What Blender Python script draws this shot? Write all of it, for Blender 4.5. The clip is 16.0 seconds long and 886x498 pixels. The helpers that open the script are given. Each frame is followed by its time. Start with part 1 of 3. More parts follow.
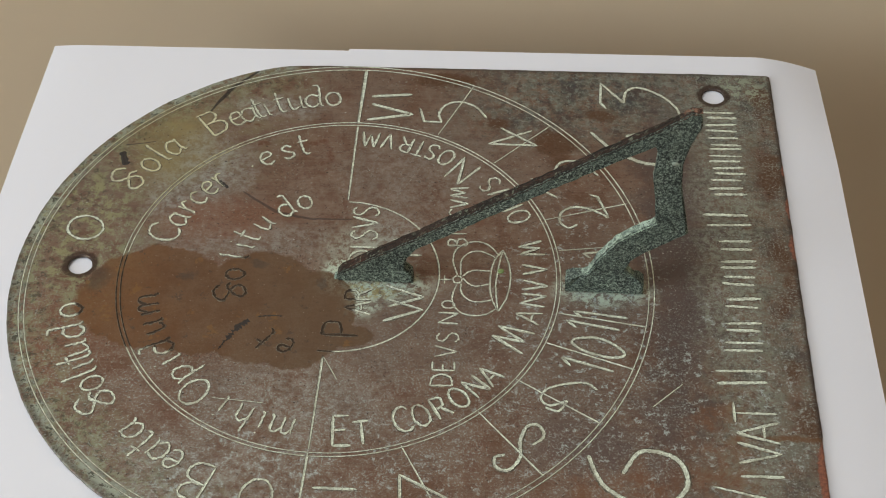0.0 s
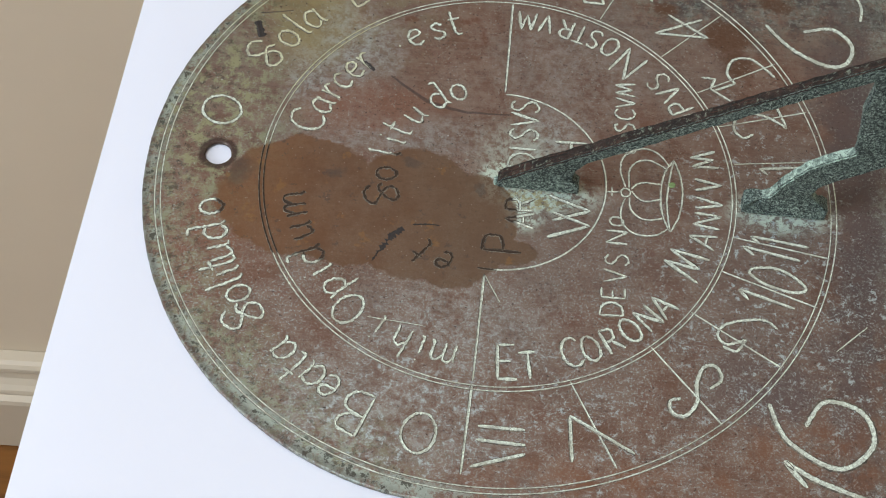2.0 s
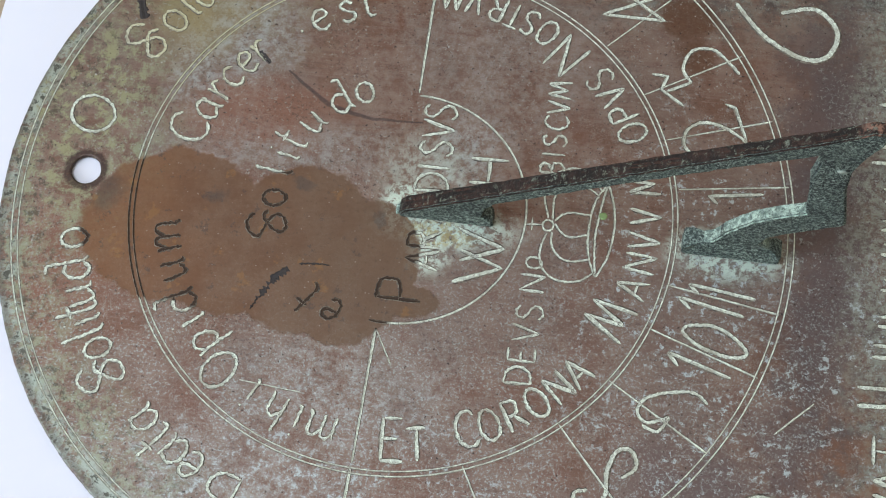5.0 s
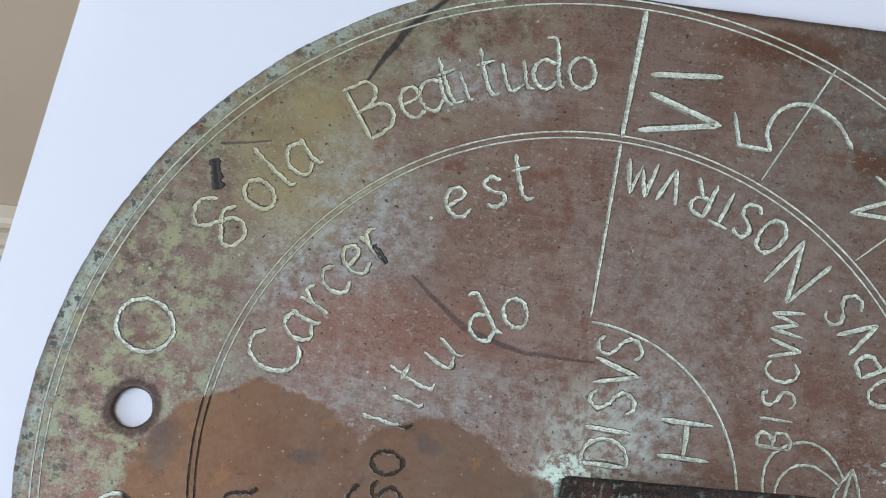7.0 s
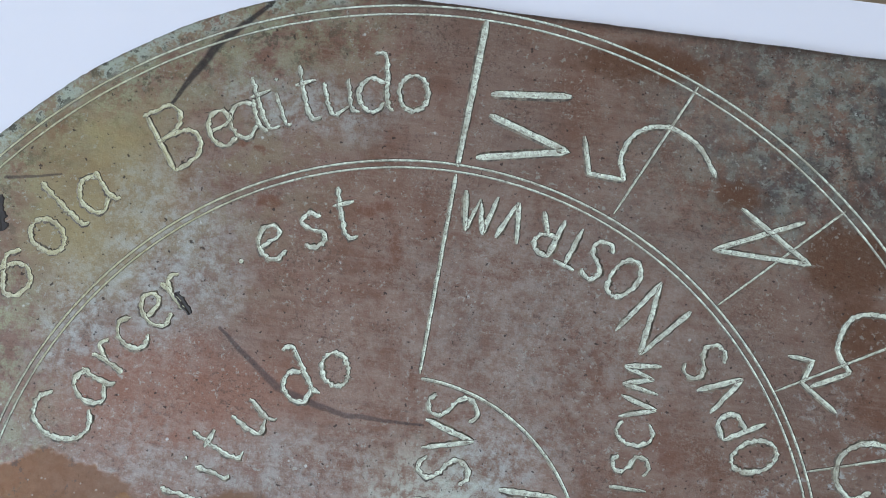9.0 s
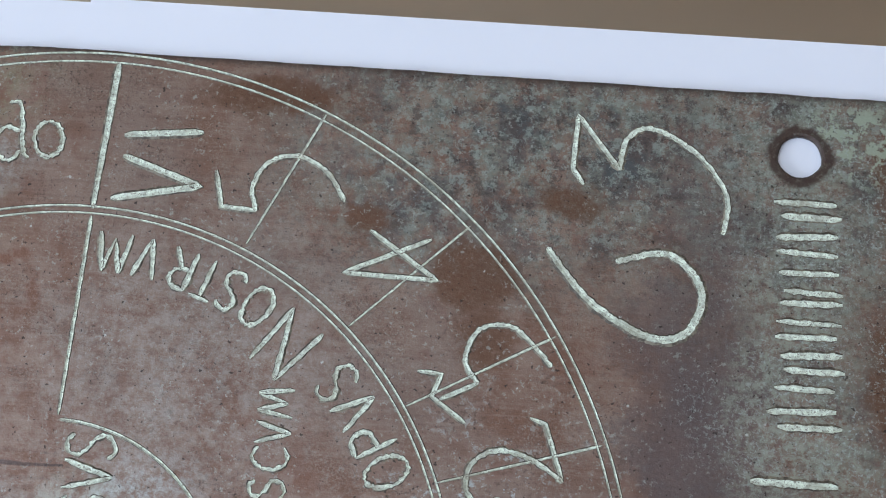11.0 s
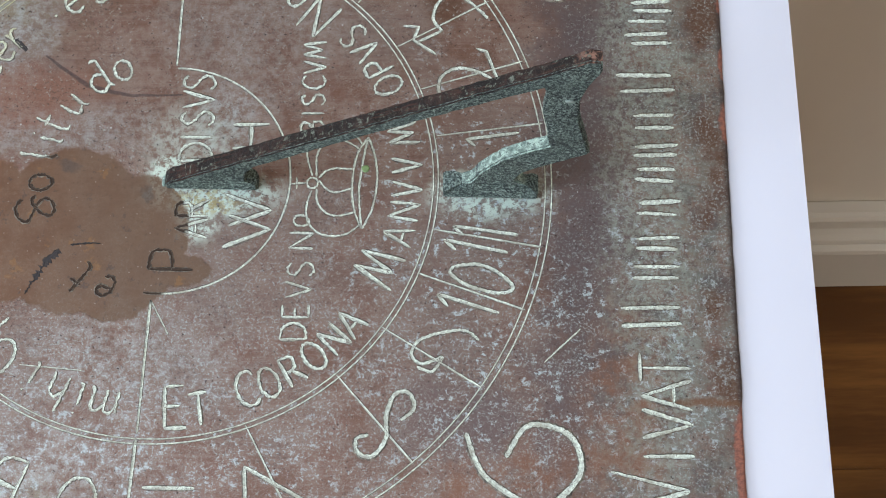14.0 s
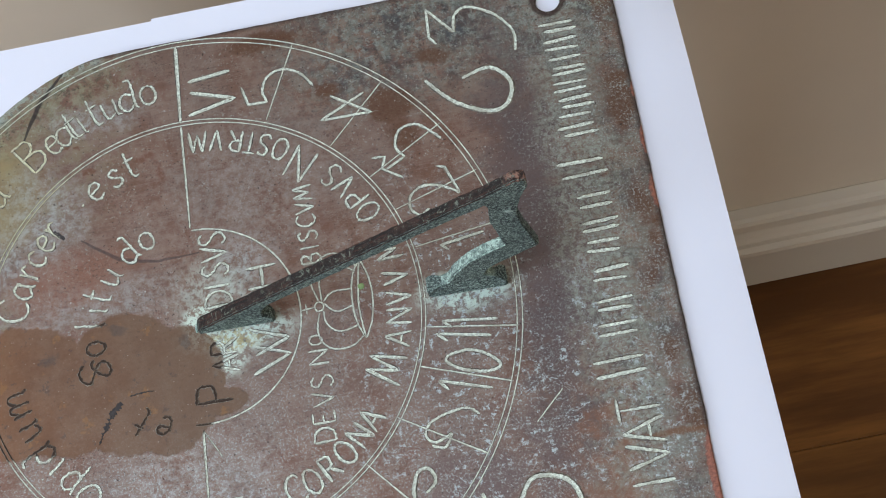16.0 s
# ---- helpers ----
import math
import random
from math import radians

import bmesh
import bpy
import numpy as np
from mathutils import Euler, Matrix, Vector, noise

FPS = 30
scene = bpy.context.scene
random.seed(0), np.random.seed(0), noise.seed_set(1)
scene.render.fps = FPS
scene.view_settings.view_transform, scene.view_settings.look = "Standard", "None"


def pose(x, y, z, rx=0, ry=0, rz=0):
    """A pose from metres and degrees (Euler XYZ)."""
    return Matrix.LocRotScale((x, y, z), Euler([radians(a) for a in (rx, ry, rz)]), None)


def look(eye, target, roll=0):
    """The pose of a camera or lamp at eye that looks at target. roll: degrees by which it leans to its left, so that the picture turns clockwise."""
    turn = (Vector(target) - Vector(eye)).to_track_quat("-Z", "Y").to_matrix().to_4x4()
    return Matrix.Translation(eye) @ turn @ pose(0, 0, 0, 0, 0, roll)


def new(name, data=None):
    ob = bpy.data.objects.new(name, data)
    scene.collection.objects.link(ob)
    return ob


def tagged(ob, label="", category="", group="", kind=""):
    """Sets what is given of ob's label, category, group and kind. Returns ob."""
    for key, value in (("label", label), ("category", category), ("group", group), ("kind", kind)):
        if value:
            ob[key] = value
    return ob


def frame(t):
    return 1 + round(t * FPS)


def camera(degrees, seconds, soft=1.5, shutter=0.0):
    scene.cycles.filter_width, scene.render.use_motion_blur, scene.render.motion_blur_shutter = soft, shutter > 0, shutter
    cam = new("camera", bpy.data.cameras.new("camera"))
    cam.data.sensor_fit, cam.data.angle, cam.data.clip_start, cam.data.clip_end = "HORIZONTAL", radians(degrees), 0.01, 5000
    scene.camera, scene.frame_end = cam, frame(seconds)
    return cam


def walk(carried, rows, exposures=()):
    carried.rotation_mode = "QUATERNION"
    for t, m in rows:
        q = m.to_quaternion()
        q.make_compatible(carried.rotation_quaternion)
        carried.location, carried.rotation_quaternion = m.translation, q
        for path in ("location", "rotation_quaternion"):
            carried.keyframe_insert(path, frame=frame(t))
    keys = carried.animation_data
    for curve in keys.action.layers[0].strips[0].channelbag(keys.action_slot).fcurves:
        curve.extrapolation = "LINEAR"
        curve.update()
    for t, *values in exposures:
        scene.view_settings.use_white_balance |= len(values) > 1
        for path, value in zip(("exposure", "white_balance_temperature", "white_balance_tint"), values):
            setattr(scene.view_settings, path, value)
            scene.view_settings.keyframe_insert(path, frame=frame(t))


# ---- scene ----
D = 0.0012            # metres in one dial unit: the outer ring has a radius of 100 units
TOP = 0.668           # height of the dial's face above the floor
FOV = 30.84
PATH = [
    (0, 0.0577, -0.4150, 1.1372, 42.47, 0.32, 2.22),
    (0.5, 0.0814, -0.3401, 1.0847, 39.86, 0.32, 3.76),
    (1, 0.0948, -0.3135, 1.0716, 37.33, 0.15, 4.84),
    (1.5, 0.0338, -0.3052, 1.0815, 34.53, -1.36, 4.59),
    (2, -0.0136, -0.3382, 1.1437, 32.68, -2.02, 4.23),
    (2.5, 0.0056, -0.3365, 1.2538, 29.66, -2.06, 4.02),
    (3, 0.0380, -0.3176, 1.3172, 26.53, -1.73, 4.06),
    (3.2, 0.0464, -0.3197, 1.3095, 26.73, -1.28, 4.07),
    (5.3, 0.0493, -0.1713, 1.1185, 20.34, 2.42, 7.76),
    (5.5, 0.0451, -0.1608, 1.1139, 19.90, 2.85, 8.25),
    (6, 0.0235, -0.1217, 1.1050, 18.74, 3.05, 9.05),
    (6.5, 0.0132, -0.0929, 1.0768, 18.43, 3.92, 9.94),
    (7, 0.0063, -0.0547, 1.0343, 16.92, 3.97, 10.15),
    (7.5, 0.0139, -0.0448, 1.0249, 16.45, 3.51, 9.97),
    (8, 0.0125, -0.0311, 1.0073, 16.01, 3.00, 9.72),
    (8.5, 0.0220, -0.0262, 0.9995, 16.01, 2.83, 9.49),
    (9, 0.0302, -0.0218, 0.9937, 15.80, 2.91, 9.05),
    (9.5, 0.0385, -0.0140, 0.9854, 15.82, 2.23, 8.16),
    (10, 0.0549, -0.0134, 0.9812, 15.67, 1.64, 7.03),
    (10.2, 0.0612, -0.0143, 0.9815, 15.88, 1.15, 6.44),
    (12.3, 0.1259, -0.0572, 1.0805, 17.73, 1.87, 1.65),
    (12.5, 0.1225, -0.0737, 1.1011, 17.50, 1.68, 1.21),
    (13, 0.1009, -0.1300, 1.1461, 17.82, 0.78, 0.40),
    (13.5, 0.0914, -0.1672, 1.1430, 19.09, 0.42, 0.20),
    (14, 0.0907, -0.1984, 1.1414, 20.20, 0.40, 0.31),
    (14.5, 0.0929, -0.2453, 1.2412, 21.48, 0.64, 0.91),
    (15, 0.0831, -0.2585, 1.2685, 21.89, 1.43, -0.40),
    (15.5, 0.0921, -0.2715, 1.2731, 22.51, 3.34, -3.63),
    (16, 0.1253, -0.2074, 1.2350, 20.34, 6.52, -9.01),
]
cam = camera(FOV, 16.0, soft=1.05)
EXPO = [(0, 0.0, 6800, 7), (0.5, 0.16, 6750, 7), (1, 0.32, 6600, 8), (2, 0.3, 6100, 9), (3, 0.22, 5800, 10), (5.5, 0.36, 5950, 9), (6.5, 0.26, 5750, 9), (8, 0.12, 5600, 8),
        (10, 0.24, 5500, 8), (12.5, 0.36, 5600, 9), (13.5, 0.52, 5650, 10), (14.5, 0.46, 5750, 11), (15.5, 0.36, 5750, 10), (16, 0.36, 5700, 10)]
walk(cam, [(t, pose(*r)) for t, *r in PATH], EXPO)

# ---- light ----
world = bpy.data.worlds.new("world")
scene.world = world
world.use_nodes = True
wn = world.node_tree.nodes
sky = wn.new("ShaderNodeTexSky")
sky.sky_type, sky.sun_disc, sky.sun_elevation, sky.sun_rotation = "NISHITA", False, radians(40), radians(250)
world.node_tree.links.new(sky.outputs[0], wn["Background"].inputs[0])
wn["Background"].inputs[1].default_value = 0.12


def window_lamp(name, m, sx, sy, watts, colour):
    data = bpy.data.lights.new(name, "AREA")
    data.shape, data.size, data.size_y, data.energy, data.color = "RECTANGLE", sx, sy, watts, colour
    ob = new(name, data)
    ob.matrix_world = m
    return ob


window_lamp("window_daylight", look((-2.55, -1.5, 1.9), (0.0, -0.6, 1.75)), 1.7, 1.25, 60, (0.84, 0.91, 0.98))
window_lamp("skylight_daylight", pose(-0.7, -0.45, 2.66), 1.0, 0.9, 21, (0.84, 0.91, 0.98))


# ---- materials ----
class Nodes:
    """Short names for building a node material."""

    def __init__(self, name):
        self.mat = bpy.data.materials.new(name)
        self.mat.use_nodes = True
        self.t = self.mat.node_tree
        self.bsdf = self.t.nodes["Principled BSDF"]

    def put(self, socket, v):
        if isinstance(v, bpy.types.NodeSocket):
            self.t.links.new(v, socket)
        elif isinstance(v, (tuple, list)) and len(v) == 3 and socket.type == "RGBA":
            socket.default_value = (*v, 1)
        else:
            socket.default_value = v

    def node(self, kind, **ins):
        n = self.t.nodes.new("ShaderNode" + kind)
        for k, v in ins.items():
            self.put(n.inputs[int(k[1:])] if k[0] == "i" and k[1:].isdigit() else n.inputs[k], v)
        return n

    def math(self, op, a, b=0.0, clamp=False):
        n = self.node("Math", i0=a, i1=b)
        n.operation, n.use_clamp = op, clamp
        return n.outputs[0]

    def vmath(self, op, a, b=(0, 0, 0)):
        n = self.node("VectorMath", i0=a, i1=b)
        n.operation = op
        return n.outputs["Value" if op in ("LENGTH", "DISTANCE") else "Vector"]

    def ramp(self, v, lo, hi, a=0.0, b=1.0):
        n = self.node("MapRange", Value=v)
        n.interpolation_type = "SMOOTHSTEP"
        for k, x in zip((1, 2, 3, 4), (lo, hi, a, b)):
            self.put(n.inputs[k], x)
        return n.outputs[0]

    def noise(self, vec, scale, detail=4.0, rough=0.55, colour=False):
        n = self.node("TexNoise", Vector=vec, Scale=scale, Detail=detail, Roughness=rough)
        return n.outputs["Color" if colour else "Fac"]

    def mix(self, f, a, b):
        n = self.t.nodes.new("ShaderNodeMix")
        n.data_type = "RGBA"
        for k, v in ((0, f), (6, a), (7, b)):
            self.put(n.inputs[k], v)
        return n.outputs[2]

    def coords(self, scale=1.0):
        n = self.t.nodes.new("ShaderNodeTexCoord")
        return self.vmath("MULTIPLY", n.outputs["Object"], (scale, scale, scale))

    def bump(self, height, strength, distance):
        n = self.node("Bump", Height=height, Strength=strength, Distance=distance)
        self.put(self.bsdf.inputs["Normal"], n.outputs[0])

    def done(self, colour, rough=0.5, metal=0.0, spec=0.5):
        for k, v in (("Base Color", colour), ("Roughness", rough), ("Metallic", metal), ("Specular IOR Level", spec)):
            self.put(self.bsdf.inputs[k], v)
        return self.mat


def oval(n, vec, cx, cy, rx, ry, soft=0.25):
    """1 inside an oval of the dial's face, 0 outside."""
    v = n.vmath("MULTIPLY", n.vmath("SUBTRACT", vec, (cx, cy, 0)), (1 / rx, 1 / ry, 0))
    return n.ramp(n.vmath("LENGTH", v), 1 - soft, 1 + soft, 1.0, 0.0)


def slash(n, u, a, b, w0, w1):
    """1 along the line from a to b, fading out at the half widths w0 and w1 at its ends."""
    d = (b[0] - a[0], b[1] - a[1], 0)
    p = n.vmath("MULTIPLY", n.vmath("SUBTRACT", u, (*a, 0)), (1, 1, 0))
    dot = n.node("VectorMath", i0=p, i1=d)
    dot.operation = "DOT_PRODUCT"
    t = n.math("DIVIDE", dot.outputs["Value"], d[0] ** 2 + d[1] ** 2, True)
    foot = n.node("VectorMath", i0=d)
    foot.operation = "SCALE"
    n.put(foot.inputs["Scale"], t)
    away = n.vmath("DISTANCE", p, foot.outputs["Vector"])
    w = n.math("ADD", w0, n.math("MULTIPLY", t, w1 - w0))
    return n.ramp(n.math("DIVIDE", away, w), 0.35, 1.0, 1.0, 0.0)


def union(n, *masks):
    out = masks[0]
    for m in masks[1:]:
        out = n.math("MAXIMUM", out, m)
    return out


def wobble(n, u, scale, amount):
    c = n.vmath("SUBTRACT", n.noise(u, scale, 3.0, 0.6, True), (0.5, 0.5, 0.5))
    return n.vmath("ADD", u, n.vmath("MULTIPLY", c, (amount, amount, 0)))


def lacquer_mask(n, u):
    """The smooth brown stain that spreads from the foot of the gnomon."""
    w = wobble(n, u, 0.16, 5.0)
    w = wobble(n, w, 0.5, 1.6)
    return union(n, oval(n, w, -60, -12, 24, 21.5, 0.03), oval(n, w, -62, -2, 11, 12.6, 0.05), oval(n, w, -26, -15, 20, 23.6, 0.03), oval(n, w, -14, -21, 17.5, 19, 0.03),
                 oval(n, w, -8, -16, 13, 17, 0.04), oval(n, w, 1, -26.2, 11, 4.8, 0.08), oval(n, w, -45, -18.5, 22, 16.6, 0.035), oval(n, w, -76, -13, 9, 13, 0.12))


def bronze():
    n = Nodes("patinated_bronze")
    u = n.coords(1 / D)
    big, mid, fine = n.noise(u, 0.018, 5.0), n.noise(u, 0.09, 6.0, 0.68), n.noise(u, 0.9, 5.0, 0.75)
    grit = n.noise(u, 2.4, 4.0, 0.8)
    streak = n.noise(n.vmath("MULTIPLY", u, (0.05, 0.9, 1.0)), 1.0, 5.0, 0.7)
    w, v2 = wobble(n, u, 0.05, 22.0), wobble(n, u, 0.22, 7.0)
    sep = n.node("SeparateXYZ", i0=w)
    x, y = sep.outputs[0], sep.outputs[1]
    raw = n.node("SeparateXYZ", i0=u)
    r = n.vmath("LENGTH", n.vmath("MULTIPLY", w, (1, 1, 0)))

    def lay(col, where, amount, colour):
        return n.mix(n.math("MULTIPLY", where, amount), col, colour)

    def both(p, q):
        return n.math("MULTIPLY", p, q)

    # brown oxide, redder and greyer in clouds, with a brushed grain
    col = n.mix(n.ramp(mid, 0.38, 0.62), (0.150, 0.078, 0.050), (0.218, 0.146, 0.112))
    col = lay(col, n.ramp(big, 0.42, 0.64), 0.65, (0.178, 0.132, 0.109))
    col = lay(col, n.ramp(streak, 0.50, 0.66), 0.28, (0.255, 0.200, 0.168))
    col = lay(col, n.ramp(streak, 0.48, 0.34), 0.28, (0.100, 0.060, 0.045))
    col = lay(col, both(n.ramp(n.noise(u, 0.055, 6.0, 0.68), 0.51, 0.64), n.ramp(fine, 0.3, 0.6, 0.4, 1.0)), 0.42, (0.150, 0.066, 0.042))
    col = lay(col, oval(n, w, -44, 22, 20, 9, 0.5), 0.6, (0.215, 0.090, 0.050))
    col = lay(col, both(oval(n, w, -87, -28, 15, 22, 0.6), n.ramp(mid, 0.3, 0.6, 0.4, 1.0)), 0.75, (0.205, 0.092, 0.055))
    # fine pale dust and dark soot
    col = lay(col, both(n.ramp(grit, 0.50, 0.57), n.ramp(n.noise(u, 0.10, 5.0, 0.7), 0.42, 0.62, 0.05, 0.9)), 0.32, (0.340, 0.315, 0.270))
    col = lay(col, both(n.ramp(n.noise(u, 1.1, 5.0, 0.8), 0.52, 0.58), n.ramp(n.noise(u, 0.07, 5.0, 0.7), 0.46, 0.62, 0.08, 1.0)), 0.6, (0.065, 0.038, 0.028))
    # grey-green film on the squared end
    corner = both(n.ramp(x, 15, 70), n.ramp(y, 50, 84))
    east = n.ramp(x, 98, 126)
    film = both(union(n, n.math("MULTIPLY", east, 0.8), corner), n.ramp(n.noise(u, 0.16, 8.0, 0.8), 0.40, 0.62))
    col = lay(col, film, 0.8, (0.185, 0.210, 0.180))
    dark = both(union(n, corner, n.math("MULTIPLY", n.ramp(x, 86, 104), 0.75)), n.ramp(n.noise(u, 0.075, 8.0, 0.78), 0.45, 0.62))
    col = lay(col, dark, 0.85, (0.058, 0.047, 0.048))
    col = lay(col, both(corner, n.ramp(n.noise(u, 0.06, 8.0, 0.78), 0.52, 0.66)), 0.7, (0.062, 0.078, 0.084))
    col = lay(col, both(union(n, oval(n, w, 112, 10, 15, 60, 0.5), oval(n, w, 88, -62, 24, 16, 0.6)), n.ramp(n.noise(u, 0.05, 5.0, 0.65), 0.36, 0.56)), 0.75, (0.120, 0.086, 0.080))
    col = lay(col, both(corner, n.ramp(n.noise(u, 0.34, 8.0, 0.84), 0.515, 0.56)), 0.6, (0.270, 0.310, 0.275))
    col = lay(col, both(corner, n.ramp(n.noise(u, 0.27, 8.0, 0.84), 0.53, 0.57)), 0.65, (0.040, 0.034, 0.032))
    rust = union(n, oval(n, v2, 30, 95, 13, 3.4, 0.3), oval(n, v2, 69, 63, 8, 6.5, 0.25), oval(n, v2, 50, 73, 4, 2.2, 0.5), oval(n, v2, 86, 78, 6, 3, 0.4), oval(n, v2, 72, 52, 5, 5, 0.5),
                 both(n.ramp(x, 138, 144), n.ramp(n.noise(u, 0.05, 5.0), 0.46, 0.56)))
    col = lay(col, both(rust, n.ramp(fine, 0.25, 0.55, 0.4, 1.0)), 0.9, (0.105, 0.050, 0.026))
    # dark strip past the gnomon's tip: patina, and soft shadow painted in with it
    strip = both(oval(n, w, 108, 8, 9, 78, 0.45), n.ramp(n.noise(u, 0.09, 7.0, 0.75), 0.34, 0.60, 0.35, 1.0))
    col = lay(col, strip, 0.7, (0.088, 0.066, 0.064))
    legend = both(oval(n, w, 127, 0, 11, 104, 0.4), n.ramp(n.noise(u, 0.5, 7.0, 0.82), 0.44, 0.58))
    col = lay(col, legend, 0.62, (0.300, 0.335, 0.270))
    speckle = both(oval(n, w, 137, 93, 11, 9, 0.4), n.ramp(n.noise(u, 0.30, 5.0, 0.7), 0.50, 0.55))
    col = lay(col, speckle, 0.85, (0.340, 0.390, 0.300))
    # ochre and green bloom on the rounded end
    west = n.ramp(x, 0, -45)
    rim = both(n.ramp(r, 80, 102), west)
    green = both(union(n, rim, oval(n, w, -86, 14, 20, 36, 0.5)), n.ramp(n.noise(u, 0.20, 9.0, 0.83), 0.45, 0.59))
    col = lay(col, green, 0.8, (0.265, 0.300, 0.190))
    col = lay(col, both(rim, n.ramp(n.noise(u, 0.28, 7.0, 0.8), 0.53, 0.58)), 0.85, (0.070, 0.062, 0.040))
    col = lay(col, both(oval(n, w, -64, 57, 13, 17, 0.6), n.ramp(mid, 0.25, 0.6, 0.35, 0.9)), 0.85, (0.285, 0.235, 0.100))
    col = lay(col, both(oval(n, w, -54, 70, 30, 30, 0.5), n.ramp(n.noise(u, 0.12, 6.0, 0.75), 0.42, 0.60)), 0.5, (0.230, 0.200, 0.120))
    col = lay(col, both(oval(n, w, -92, 20, 14, 30, 0.5), n.ramp(n.noise(u, 0.2, 5.0, 0.7), 0.5, 0.6)), 0.6, (0.300, 0.280, 0.140))
    # bluish white bloom
    bloom = union(n, oval(n, w, -49, 46, 12, 18, 0.7), oval(n, w, -60, 36, 9, 12, 0.7), oval(n, w, -30, 80, 16, 5, 0.7), n.math("MULTIPLY", oval(n, w, -8, -52, 26, 16, 0.8), 0.6),
                  n.math("MULTIPLY", oval(n, w, -30, -82, 30, 16, 0.8), 0.7), oval(n, w, 14, 16, 9, 12, 0.8),
                  n.math("MULTIPLY", oval(n, w, -30, 13, 34, 6, 0.7), 0.6), n.math("MULTIPLY", oval(n, w, 20, 45, 26, 22, 0.8), 0.4))
    col = lay(col, both(bloom, n.ramp(n.noise(u, 0.36, 8.0, 0.82), 0.42, 0.62, 0.08, 1.0)), 0.68, (0.390, 0.420, 0.400))
    # verdigris where the feet of the gnomon are soldered on
    feet = union(n, oval(n, v2, 84, -4.5, 15, 6.8, 0.35), oval(n, v2, 11, -5, 17, 5.5, 0.45), n.math("MULTIPLY", oval(n, v2, 4, 9, 11, 11, 0.6), 0.35), oval(n, v2, 0, 0, 7, 6.5, 0.4), oval(n, v2, 7, -10, 6, 8, 0.5))
    col = lay(col, both(feet, n.ramp(n.noise(u, 0.35, 7.0, 0.8), 0.45, 0.53, 0.10, 1.0)), 0.95, (0.580, 0.680, 0.570))
    col = lay(col, both(oval(n, v2, 9, -7, 9, 3.5, 0.5), n.ramp(n.noise(u, 0.5, 5.0, 0.8), 0.46, 0.54)), 0.7, (0.400, 0.330, 0.130))
    col = lay(col, both(feet, n.ramp(n.noise(u, 0.45, 5.0, 0.8), 0.60, 0.64)), 0.8, (0.070, 0.060, 0.040))
    # pale flecks, thicker towards the south and the squared end
    col = lay(col, both(n.ramp(n.noise(u, 0.75, 4.0, 0.8), 0.58, 0.62), n.ramp(n.noise(u, 0.06, 3.0), 0.38, 0.58)), 0.5, (0.360, 0.390, 0.350))
    south = union(n, n.ramp(y, 25, -60), n.ramp(x, 98, 134))
    col = lay(col, both(both(n.ramp(n.noise(u, 1.3, 4.0, 0.8), 0.54, 0.59), south), n.ramp(n.noise(u, 0.09, 5.0, 0.7), 0.40, 0.56, 0.2, 1.0)), 0.85, (0.345, 0.390, 0.365))
    cluster = both(union(n, oval(n, w, 112, -55, 36, 50, 0.5), oval(n, w, 75, -30, 30, 60, 0.5), n.math("MULTIPLY", oval(n, w, 0, -85, 60, 30, 0.5), 0.8)), n.ramp(n.noise(u, 0.07, 4.0, 0.7), 0.42, 0.52))
    col = lay(col, both(cluster, n.ramp(n.noise(u, 0.36, 6.0, 0.82), 0.56, 0.585)), 0.95, (0.430, 0.490, 0.485))
    dots = n.node("TexVoronoi", Vector=u, Scale=0.41).outputs["Distance"]
    col = lay(col, both(n.ramp(dots, 0.15, 0.08), n.ramp(n.noise(u, 0.12, 6.0, 0.8), 0.57, 0.61)), 0.7, (0.500, 0.530, 0.500))
    col = lay(col, n.ramp(n.noise(u, 0.9, 2.0, 0.6), 0.67, 0.70), 0.85, (0.030, 0.020, 0.016))
    # warm bare brown along the south side
    warm = union(n, oval(n, w, 40, -100, 46, 9, 0.4), oval(n, w, 92, -84, 26, 12, 0.6), oval(n, w, 118, -62, 10, 26, 0.6))
    col = lay(col, both(warm, n.ramp(n.noise(u, 0.11, 6.0, 0.72), 0.40, 0.60)), 0.6, (0.205, 0.092, 0.045))
    # pale crumbling crust and dark pits along the curved rim
    rr = n.vmath("LENGTH", n.vmath("MULTIPLY", wobble(n, u, 0.3, 3.0), (1, 1, 0)))
    lip = both(n.ramp(rr, 101.5, 104.5), n.ramp(x, 30, -20))
    col = lay(col, both(lip, n.ramp(n.noise(u, 0.16, 6.0, 0.75), 0.46, 0.54)), 0.8, (0.350, 0.400, 0.340))
    col = lay(col, both(lip, n.ramp(n.noise(u, 0.32, 5.0, 0.75), 0.55, 0.59)), 0.9, (0.050, 0.048, 0.034))
    # black smears
    v4 = wobble(n, u, 0.12, 1.2)
    smear = union(n, slash(n, v4, (-39, 98), (-48, 88), 0.5, 1.3), slash(n, v4, (-48, 88), (-54, 75), 1.3, 0.5))
    col = lay(col, both(smear, n.ramp(fine, 0.25, 0.5, 0.6, 1.0)), 0.9, (0.022, 0.018, 0.018))
    haze = union(n, slash(n, v4, (-37, 36), (-25, 26.8), 0.35, 1.0), slash(n, v4, (-25, 26.8), (-12.5, 24), 1.0, 0.7),
                 slash(n, v4, (-12.5, 24), (1, 24.4), 0.7, 0.3), slash(n, v4, (-81, 57.4), (-71, 59.6), 0.45, 0.3))
    col = lay(col, both(haze, n.ramp(fine, 0.2, 0.55, 0.4, 1.0)), 0.75, (0.050, 0.036, 0.036))
